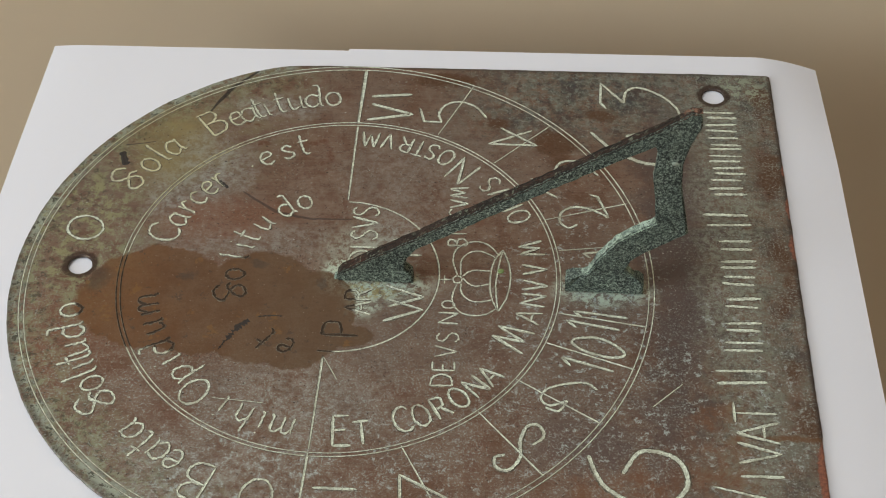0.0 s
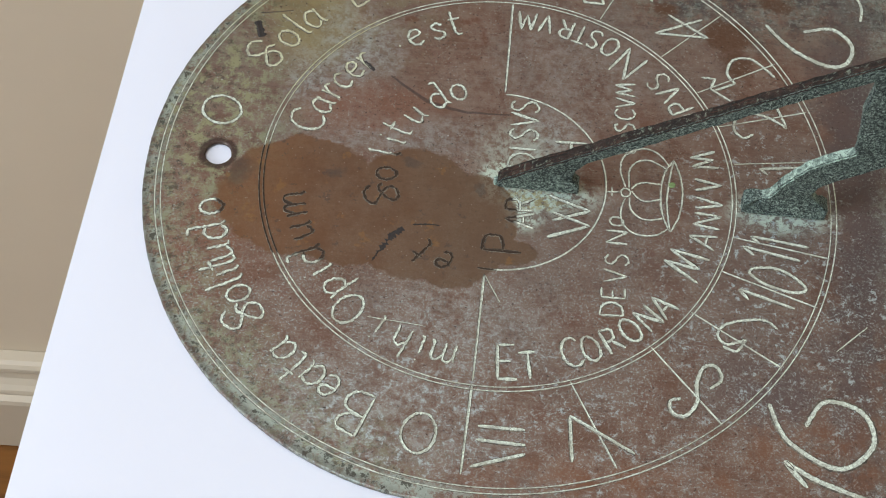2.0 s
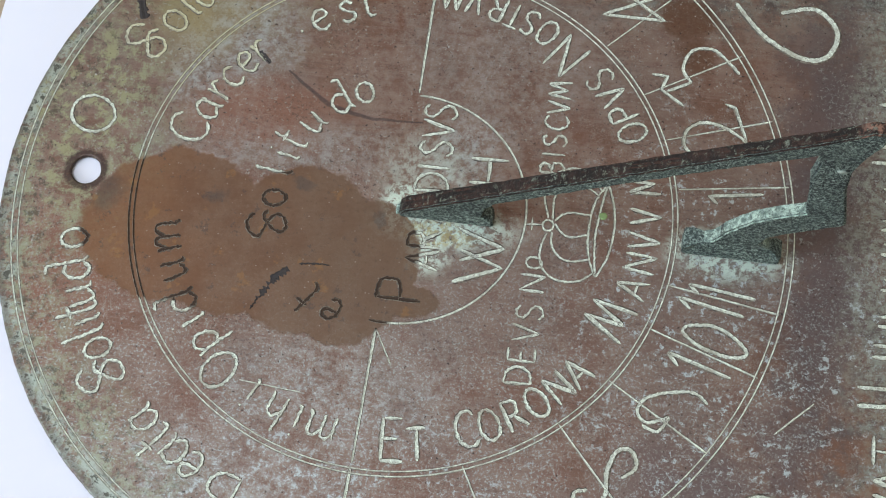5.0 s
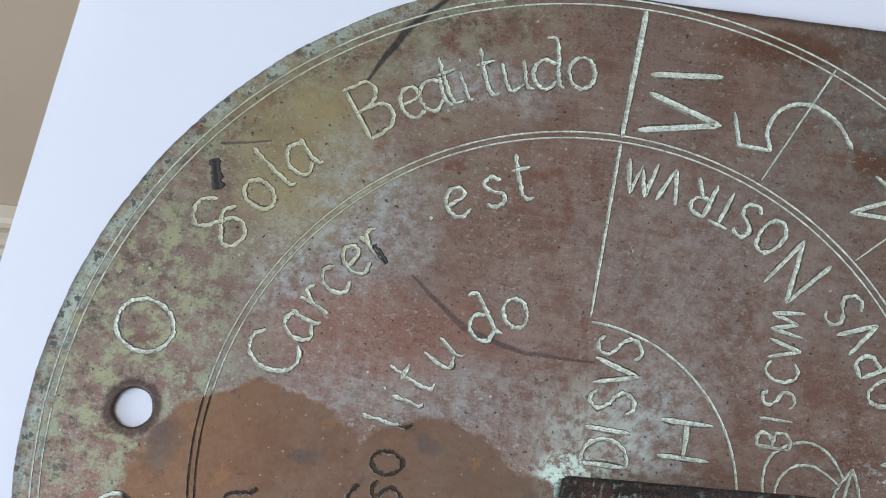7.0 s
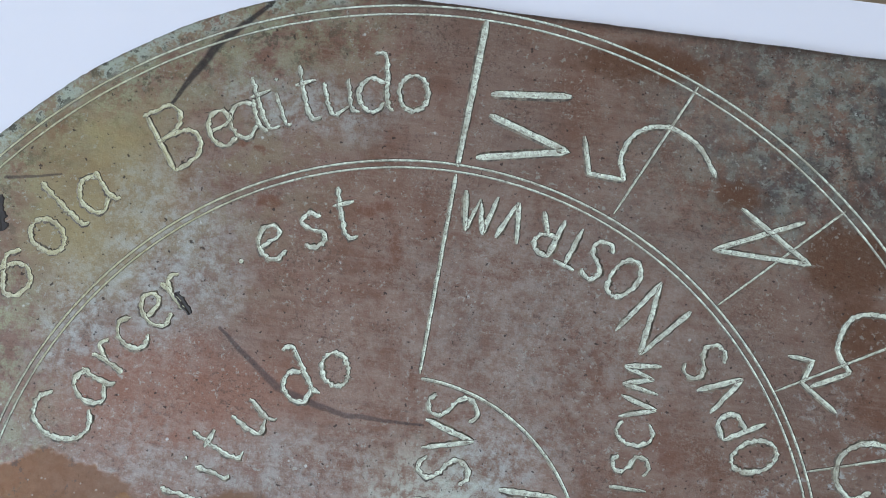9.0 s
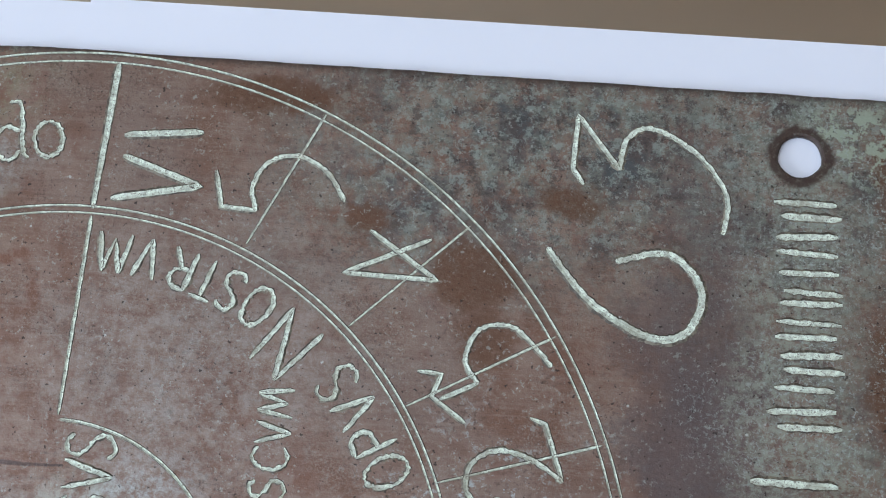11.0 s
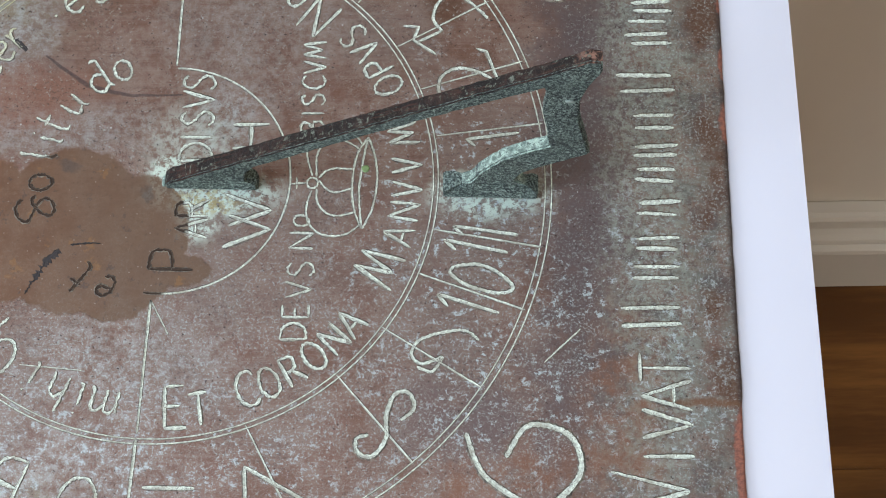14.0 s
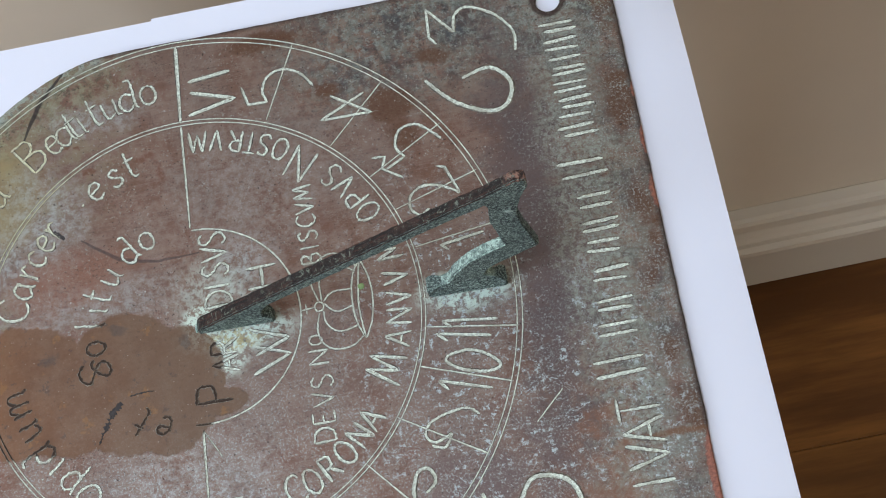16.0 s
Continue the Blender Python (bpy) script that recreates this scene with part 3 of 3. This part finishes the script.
# one-stroke letters on a body ten units high; ~ marks a curved stroke, @ an oval
LETTERS = {
    "A": (6.6, "0,0 3.2,10 6.4,0;1.3,3.6 5.2,3.6"), "B": (5.6, "0,0 0,10;~0,10 3.6,9.6 4.2,7.4 2.6,5.6 0,5.3;~0,5.3 4,4.8 5,2.5 3.4,.3 0,0"),
    "C": (6.4, "~6.2,8.4 4.6,10 2.2,9.6 .4,7.2 .2,3.6 1.6,.8 4,0 6.2,1.4"), "D": (6, "0,0 0,10;~0,10 3.8,9.3 5.8,6.5 5.8,3.4 3.8,.6 0,0"),
    "E": (4.8, "0,0 0,10;0,10 4.6,10;0,5.2 3.6,5.2;0,0 4.8,0"), "H": (6, "0,0 0,10;5.6,0 5.6,10;0,5 5.6,5"), "I": (1.4, ".6,0 .6,10"),
    "M": (8, "0,0 1.6,10 4,1.5 6.4,10 8,0"), "N": (6.2, "0,0 0,10 6,0 6,10"),
    "O": (6.6, "@3.25,5,3.25,5"), "P": (5.2, "0,0 0,10;~0,10 4,9.4 4.9,7.2 3.8,5 0,4.6"),
    "R": (5.8, "0,0 0,10;~0,10 4,9.4 4.8,7.4 3.6,5.3 0,5;2.4,5 5.6,0"), "S": (5.2, "~4.8,8.6 3.2,10 1,9.4 .4,7.4 2,5.6 4,4.4 4.9,2.4 3.6,.4 1.4,.2 0,1.6"),
    "T": (6, "3,0 3,10;0,10 6,10"), "V": (6, "0,10 3,0 6,10"), "W": (10, "0,10 3.2,0 6,9;4,9 6.8,0 10,10"),
    "a": (4.8, "~4.2,5.4 2,6.2 .3,4.4 .2,1.6 1.8,0 3.8,1.6;~4.3,6.2 4,3 4.2,.8 5,0"), "c": (4, "~3.8,5.2 2,6.2 .4,4.6 .2,2 1.6,.1 3.8,.9"),
    "d": (5, "~4.2,5 2,6 .3,4.2 .3,1.6 2,0 4,1.4;~2.6,10.4 4.2,9.6 4.3,4 4.4,1 5.2,0"), "e": (4, "~.4,3.2 3.6,4 3.2,6 1.4,6 .2,3.6 .6,1 2,0 3.8,.9"),
    "h": (4.8, "~.6,10 .4,6 .2,0;~.3,3.8 2,6.2 3.8,5.2 4,2 4.6,0"), "i": (1.8, "~.4,6.2 .6,3 .8,.4 1.6,.2;.7,8.2 .9,8.7"), "l": (2, "~.5,10.4 .5,5 .8,.6 1.8,.2"),
    "m": (8, "~0,6 .5,5 .4,0;~.5,4 2,6.2 3.4,5.2 3.4,0;~3.5,4 5.2,6.2 6.8,5.2 6.9,1 7.8,0"), "o": (4.6, "@2.3,3.1,2.15,3.1"),
    "p": (4.8, "~.2,6.4 .6,3 .3,-3.6;~.5,4.4 2.4,6.2 4.4,4.6 4.2,1.6 2.2,0 .5,1"), "r": (3.6, "~.2,6.2 .6,4 .4,0;~.5,3.6 1.8,6 3.4,5.6"),
    "s": (3.6, "~3.3,5.2 1.8,6.3 .4,5 1.4,3.4 3.2,2.2 3,.4 1.2,0 .1,.9"), "t": (3.4, "~1.4,10 1.2,5 1.5,.6 3.2,.3;0,6.6 3,6.9"),
    "u": (5, "~.2,6.2 .5,2 1.4,.2 3.6,1.4;~4,6.2 3.9,2.4 4.2,.6 5.2,.2"),
    "$": (6.4, "~6.2,8.2 4.6,10.4 2,10 .8,8 2,6.2 4.6,4.2 5.6,2 4,.1 1.4,.3 .6,2.2 2.6,4.2 5.2,5.8 7,4.6"), " ": (3, ""),
}


def strokes(text):
    for s in text.split(";"):
        if s and s[0] == "@":
            cx, cy, rx, ry = (float(v) for v in s[1:].split(","))
            yield [(cx + rx * math.sin(i * math.pi / 12), cy + ry * math.cos(i * math.pi / 12)) for i in range(25)], True
        elif s:
            yield [tuple(float(v) for v in q.split(",")) for q in s.lstrip("~").split()], s[0] == "~"


def letter(c, place, height, width, stretch=1.0):
    """One letter centred on its own spot; place(s, h) gives the spot s along and h above the line."""
    cut, k = Cut(), height / 10
    for pts, curve in strokes(LETTERS[c][1]):
        lean = rng.uniform(-0.03, 0.03)
        line = [place((x + lean * y - LETTERS[c][0] / 2) * k * stretch, y * k) for x, y in pts]
        if curve:
            cut.line(line, width, True, rough=0.30)
        else:
            # straight strokes are single wedge-shaped cuts
            for p, q in zip(line, line[1:]):
                if rng.random() < 0.6:
                    p, q = q, p
                cut.line([p, q], width * rng.uniform(1.2, 1.45), False, rng.uniform(0.15, 0.5), rough=0.3)
    cut.make("letter", 'cut letter "%s"' % c.replace("$", "S"))


def ring_letters(text, radius, angles, height, width=1.05, inward=False, stretch=1.0, first=1.0):
    """A word round the dial whose letters stand unevenly, each at its own angle; first enlarges the initial."""
    sign = 1 if inward else -1
    for i, (c, a) in enumerate(zip(text, angles)):
        def place(s, h):
            t, r = radians(a) + sign * s / radius, radius + sign * -h
            return r * math.cos(t), r * math.sin(t)
        letter(c, place, height * (first if i == 0 else 1), width, stretch)


def row_letters(text, x, ys, height, width=1.0, stretch=1.0, slope=0.0):
    """A word along +y whose letters stand at their own heights of the row."""
    for c, y in zip(text, ys):
        letter(c, lambda s, h: (x - h + slope * (y - ys[0]), y + s), height, width, stretch)


def circle(cut, r, a0, a1, width, cx=0.0, cy=0.0):
    k = max(8, int(abs(a1 - a0) / 1.2))
    cut.line([(cx + r * math.cos(radians(a0 + (a1 - a0) * i / k)), cy + r * math.sin(radians(a0 + (a1 - a0) * i / k))) for i in range(k + 1)], width, False, rough=0.10)


for name, r, gap, cx, cy in (("outer_ring", 102.5, 1.7, -1.7, -1.1), ("middle_ring", 72.0, 1.3, -1.3, -0.6)):
    cut = Cut()
    circle(cut, r, -180, 180, 0.55, cx, cy)
    circle(cut, r - gap, -180, 180, 0.5, cx, cy)
    cut.make(name, "double circle cut round the dial")
cut = Cut()
circle(cut, 32.5, 89, -98, 0.75, -1.2, -0.3)
cut.make("inner_arc")

for a, b, w in (((0.6, 99.6), (-0.4, 71), 1.75), ((-0.4, 69.6), (-1.0, 33), 1.0), ((-3.6, -34.5), (-4.7, -70), 1.0), ((-4.8, -71), (-6.2, -98.5), 1.1),
                ((40.1, 92), (28.2, 66.2), .7), ((68.1, 72.4), (48, 52.4), .6), ((84.4, 53.1), (59.3, 38.9), .65), ((93.5, 34.5), (65.6, 26), .65),
                ((98.6, 15.9), (70.2, 12.2), .7), ((97.8, -19.6), (69.5, -14.7), .8), ((93.3, -36.9), (65.6, -26.9), .8),
                ((81.9, -57.6), (56.5, -41.7), .8), ((64.9, -77.2), (45.1, -54.4), .8), ((36.0, -93.0), (22.5, -67.5), .8)):
    cut = Cut()
    cut.line([a, b], w, False, 0.25)
    cut.make("hour_line")

# outer legend, middle legend and inner legend of the rounded end
ring_letters("O", 83, [-102], 12.2, 1.1, stretch=1.1)
ring_letters("Beata", 83.6, [-114.4, -120.5, -124.4, -128.2, -132.0], 11.0, 1.1, first=1.2)
ring_letters("$olitudo", 84.2, [-142.3, -147.0, -150.4, -152.6, -154.6, -157.2, -162.0, -167.7], 11.2, 1.1)
ring_letters("O", 83.6, [168.8], 12.0, 1.1, stretch=1.25)
ring_letters("$ola", 82, [152.2, 146.0, 141.8, 138.4], 11.5, 1.1)
ring_letters("Beatitudo", 81, [126.2, 121.3, 118.0, 115.4, 113.3, 110.0, 106.1, 101.8, 97.0], 11.0, 1.05, stretch=1.05, first=1.1)
ring_letters("mihi", 59.9, [-102.7, -108.5, -114.2, -120.7], 9.6, 1.0)
ring_letters("Opidum", 59.8, [-130.0, -137.3, -143.6, -148.9, -157.2, -166.2], 10.4, 1.05)
ring_letters("Carcer", 58.2, [165.2, 158.7, 152.6, 148.0, 142.8, 137.7], 10.4, 1.05)
ring_letters("est", 57.6, [120.5, 113.3, 107.5], 10.0, 1.05, stretch=1.15)
ring_letters("et", 31.6, [-116.5, -128.7], 9.2, 1.0)
ring_letters("$olitudo", 32.2, [194.6, 182.8, 169.4, 161.4, 154.6, 142.6, 127.6, 116.3], 9.6, 1.0)

# upright legends and initials
row_letters("P", 6.8, [-23.2], 11.6, 1.0)
row_letters("ARADISVS", 9.9, [-14.6, -8.8, -1.0, 7.4, 11.6, 17.2, 22.7, 28.0], 8.6, 1.0, 0.95)
row_letters("W", 26.6, [-12.2], 12.4, 1.15, 1.2)
row_letters("H", 25.2, [12.3], 9.8, 1.15, 1.25)
row_letters("DEVS", 37.0, [-42.8, -37.4, -31.6, -25.8], 6.8, 0.9, 1.05, 0.08)
row_letters("N", 38.0, [-18.0], 6.4, 0.9, 1.1)
row_letters("o", 36.6, [-12.4], 6.4, 0.8, 1.1)
row_letters("BISCVM", 39.8, [15.0, 18.8, 22.9, 28.2, 32.6, 37.8], 6.2, 0.95)
ring_letters("ET", 68.6, [-85.9, -80.5], 8.4, 1.2, True, 1.05, 1.3)
ring_letters("CORONA", 67.0, [-68.8, -63.6, -57.4, -51.5, -45.3, -39.9], 8.0, 1.1, True, 1.0, 1.15)
ring_letters("MANVVM", 66.6, [-24.6, -15.2, -8.6, -3.0, 3.2, 11.6], 8.2, 1.1, True, 0.95, 1.45)
ring_letters("OPVS", 67, [25.6, 31.4, 36.8, 42.0], 7.8, 1.0, True, 1.05)
ring_letters("NOSTRVM", 66.9, [52.4, 60.1, 65.4, 69.6, 74.4, 80.2, 85.9], 7.4, 1.1, True, 1.0, 1.6)
row_letters("V", 133.6, [-84.0], 19.5, 1.3, 0.86)
row_letters("IVAT", 135.2, [-75.1, -67.2, -59.4, -52.4], 12.8, 1.2, 0.95)

# two further words, kept as plain strokes
for ys in ([-38.5, -26.5, -18.5, -8.5, 1.0, 8.0, 16.5], [28.0, 41.5, 48.5, 54.5, 60.5, 66.0, 73.0, 79.5]):
    for i, y in enumerate(ys):
        lift = 16.0 if i == 0 else rng.uniform(10.4, 12.2)
        step = 4.6 if i == 0 else rng.uniform(2.6, 3.8)
        for dy in (-step / 2, step / 2):
            cut, low, lean = Cut(), rng.uniform(133.0, 134.8), rng.uniform(-0.35, 0.35)
            cut.line([(low, y + dy - lean), (low - lift * rng.uniform(0.92, 1.0), y + dy + lean)], rng.uniform(1.3, 1.8), False, rough=0.4)
            cut.make("stroke", "plain cut stroke")

# numerals: strokes in dial units

def figure(name, text, width, label, taper=0.0, swell=0.0):
    cut = Cut()
    for pts, curve in strokes(text):
        cut.line(pts, width, curve, taper, swell=swell)
    return cut.make(name, label)


figure("numeral", "3.5,85.5 18,87;3.8,81.5 18.5,76.5 2.6,73.2", 1.75, "cut numeral VI")
figure("numeral", "21.2,79.9 22.9,73 29.3,72.6;~29.3,72.6 28.2,77 30.4,81.8 35.7,83.6 41.4,80.8 45.1,75.4", 1.25, "cut numeral 5")
figure("numeral", "50.2,70.4 62.8,61.9 46.3,62.2 61.4,69.4", 1.25, "cut numeral 4")
figure("numeral", "60.8,45.3 65,45 63.6,40.9 69.8,36.6;65,40.5 71.5,43.8;~71.5,43.8 69,47.9 71.2,53.5 76.5,54.4 81,51 84,47.6", 1.15, "cut numeral 3")
figure("numeral", "80.9,38.4 83.6,37.4 87.1,27.7;~87.1,27.7 82,31 76,32.4 71.6,30 70.7,25.4 73.5,22.6 76.6,24.2", 1.15, "cut numeral 2")
figure("numeral", "80.6,9.2 78.3,11.2 92.3,13.1", 1.25, "cut numeral 1")
figure("numeral", "72.4,-17.6 89,-21.2;75.4,-20.4 72.2,-17.4;74.8,-13.8 91.8,-16.2;77.5,-16.4 74.6,-13.8", 1.3, "cut numeral 11")
figure("numeral", "70.6,-32.6 86.6,-37.8;73.4,-36 70.6,-32.6;~75,-25 82,-24.6 88.6,-28.4 90,-31.4 85.4,-32.2 78,-30 74,-26.8 75,-25", 1.3, "cut numeral 10")
figure("numeral", "~72.2,-49.5 66.6,-51.4 64.2,-48.6 66.4,-45 72.4,-43 78,-42.6 81.4,-45.2;~72.2,-49.5 69.4,-53.4 65.6,-52.2", 1.15, "cut numeral 9")
figure("numeral", "~53.6,-70 50.6,-71 51,-74.6 54.6,-75.4 58,-71 58,-65 60,-59.6 63.4,-59 65,-63 61.6,-66.2", 1.2, "cut numeral 8", swell=0.3)
figure("numeral", "22.7,-78.2 23.8,-92.3;22.7,-78.2 40.8,-88.2", 1.3, "cut numeral 7")
figure("numeral", "-2.4,-83.6 10.6,-83.8;-2.6,-87.8 11,-88.4;-3.8,-96 11,-91", 1.4, "cut numeral VI")
figure("numeral", "~82,69.4 90,60 100.5,54.2 107.4,55.6 109.6,63.4 103.6,69.6 94.3,67.6", 1.5, "large cut figure 6", swell=0.3)
figure("numeral", "87.9,81.7 85.8,84.6 86.3,95 94.2,84.9;~94.2,84.9 95.4,91 100.1,93.2 108.3,88.6 113.5,81.2 113.1,73.9", 1.35, "large cut figure 3")
figure("numeral", "~78,-69.4 83,-80.6 96.6,-87.8 106.4,-80 104.4,-70.2 94,-67.4 88,-75.6", 1.6, "large cut figure 6", swell=0.3)
figure("numeral", "87.6,-94 81.6,-86.6;~81.6,-86.6 90,-91.6 103.8,-96.4", 1.7, "large cut figure 1", swell=0.2)
# dial of the crown
figure("crown", "31.5,-1.9 35.7,-1.6;33,.1 33.1,-3.4;@37.2,-1.6,1.4,1.5;~38.9,-.2 40.8,1.8 43.3,2.6 48,2.3;~39,-.9 40.9,-3.3 43.5,-4.3 47.5,-3.2;"
       "~38.4,-3.3 38.6,-6.7 40.5,-9.7 43.7,-11 48.7,-10;~37.1,-3.7 35.8,-8.8 36.6,-13.1 39.5,-16 43.3,-16.7 46.7,-16 49.8,-13.8;"
       "~37.2,.4 35.6,6.8 36.8,12 42.2,15.3 47.1,13.8 50.4,9.4;~38.3,.2 38.3,6.6 40.9,10.3 44.9,10.9 49.6,8.2;"
       "~51.8,11.8 48.8,6 47.8,-3.2 48.7,-10 50.6,-14.6;~51.8,11.8 50.6,5 49.7,-3.2 50,-10 50.6,-14.6;~51.8,11.8 53.8,6 54.4,-1.1 53.3,-8.6 50.7,-14.6", 0.75, "royal crown cut in outline")
figure("fine_line", "-3.6,-34.5 1.6,-44", 0.5, "")
figure("fine_line", "-36,-52 -20,-53.5", 0.4, "")
figure("fine_line", "98,-51 107.5,-42", 0.6, "")
# black scratches across the face
for pts, width, taper, rough in (([(-46, 41), (-42.6, 37.5)], 1.3, 0, 0.3), ([(-28.6, -20.6), (-31, -23.4), (-33.4, -27), (-36.6, -33)], 1.9, 0.85, 0.7),
                                 ([(-25.7, -19.3), (-21, -18.8), (-17.8, -18.9)], 0.55, 0.4, 0.3), ([(-81.4, 54.2), (-80.9, 52), (-80.2, 50), (-79.3, 47.6)], 2.5, 0.2, 0.42)):
    cut = Cut()
    cut.line(pts, width, True, taper, rough)
    cut.make("scratch", "black scratch across the bronze", BLACK)
figure("white_speck", "-35.8,48.0 -35.2,48.5", 1.5, "")


# ---- the gnomon ----
def gnomon():
    prof = "-1.5,0 -1.6,2.0 0,4.4 21.5,19.4 69.5,53.0 101.5,75.6 104.6,78.4 107.6,78 108,73.4 105.6,66 104,57.6 104.8,47 107,36 108.6,28.2 101,22.4 96,18.6 92,14.6 90.6,10.6 93.4,7.4 97,4.6 97,0 72,0 72,5 75,6.4 79,8.4 82,15.7 86.8,23.4 93,28.6 98.2,32.4 97,44 95.8,51 96.4,61.6 95.4,64.6 69.5,47.8 24,15.8 21,11.4 20.4,6.4 22.8,4 23,0"
    pts = [tuple(float(v) for v in q.split(",")) for q in prof.split()]
    # worn, slightly uneven outline
    fine = []
    for a, b in zip(pts, pts[1:] + pts[:1]):
        k = max(1, round(math.hypot(b[0] - a[0], b[1] - a[1]) / 2.2)) if a[1] + b[1] > 0 else 1
        fine += [a] + [(a[0] + (b[0] - a[0]) * i / k + rng.uniform(-0.12, 0.12), a[1] + (b[1] - a[1]) * i / k + rng.uniform(-0.28, 0.28)) for i in range(1, k)]
    pts = fine
    bm = bmesh.new()
    face = bm.faces.new([bm.verts.new((x * D, -1.95 * D, z * D)) for x, z in pts])
    made = bmesh.ops.extrude_face_region(bm, geom=[face])
    for v in made["geom"]:
        if isinstance(v, bmesh.types.BMVert):
            v.co.y = 1.95 * D
    for v in bm.verts:
        x, z = v.co.x / D, v.co.z / D
        half = 2.7 if z < 7 and x > 60 else 2.3 - 0.6 * max(0.0, x) / 105
        v.co.y = math.copysign(half * D, v.co.y)
    bmesh.ops.recalc_face_normals(bm, faces=bm.faces)
    bmesh.ops.bevel(bm, geom=[e for e in bm.edges if e.verts[0].co.y * e.verts[1].co.y > 0], offset=0.45 * D, segments=2, affect="EDGES")
    bmesh.ops.triangulate(bm, faces=[f for f in bm.faces if len(f.verts) > 4])
    bmesh.ops.recalc_face_normals(bm, faces=bm.faces)
    for f in bm.faces:
        c = f.calc_center_median() / D
        on_style = f.normal.z > 0.35 and c.z > 0.69 * c.x - 0.5
        f.material_index = 1 if on_style or (c.x > 103 and c.z > 72 and abs(f.normal.y) < 0.5) else 0
        if f.normal.z > 0.3 and 77 < c.x < 98.4 and 7 < c.z < 34:
            f.material_index = 2
    ob = part("gnomon", bm, [FACE, EDGE, CRUST], dial, "pierced bronze gnomon with blue-green verdigris and a worn dark upper edge")
    ob.matrix_basis = pose(0, -1.1 * D, 0, 0, 0, -1.4)
    return ob


style = gnomon()


def blob(name, x, y, z, sx, sy, sz, material, parent, seed):
    bm = bmesh.new()
    bmesh.ops.create_icosphere(bm, subdivisions=2, radius=1.0)
    for v in bm.verts:
        k = 1 + 0.35 * noise.noise(v.co * 1.7 + Vector((seed, 0, 0)))
        v.co = Vector((x + v.co.x * sx * k, y + v.co.y * sy * k, z + v.co.z * sz * k)) * D
    return part(name, bm, material, parent, smooth=True)


blob("white_chip", 101.6, -1.8, 58.4, 1.1, 0.25, 0.8, PALE, style, 1)
blob("verdigris_crust", -2.0, 0.2, 0.1, 0.8, 1.9, 0.4, CRUST, style, 12)
blob("green_fleck", 51.2, 2.5, 0.08, 1.2, 1.1, 0.12, LIME, plate, 3)

# ---- floor boards ----
floor = part("floor", box(bmesh.new(), X0, Y0, FLOOR_Z - 0.08, X1, 0, FLOOR_Z - 0.012), PINE, None)
floor.matrix_world = turn
tagged(floor, "floor of brown oak boards along the wall", "floor", kind="structure")
rng2 = random.Random(8)
y = -0.0905
while y > Y0 + 0.07:
    x = X0 + 0.05 - rng2.uniform(0.55, 1.55)
    while x < X1:
        a, b = max(x, X0 + 0.002) + 0.001, min(x + 2.4, X1 - 0.002) - 0.001
        mid = (a + b) / 2
        board = part("board", box(bmesh.new(), a - mid, -0.0671, -0.012, b - mid, 0.0671, 0.0, 0.0006), OAK, floor)
        board.location = (mid, y, FLOOR_Z + rng2.uniform(-0.0004, 0.0002))
        x += 2.4
    y -= 0.1345
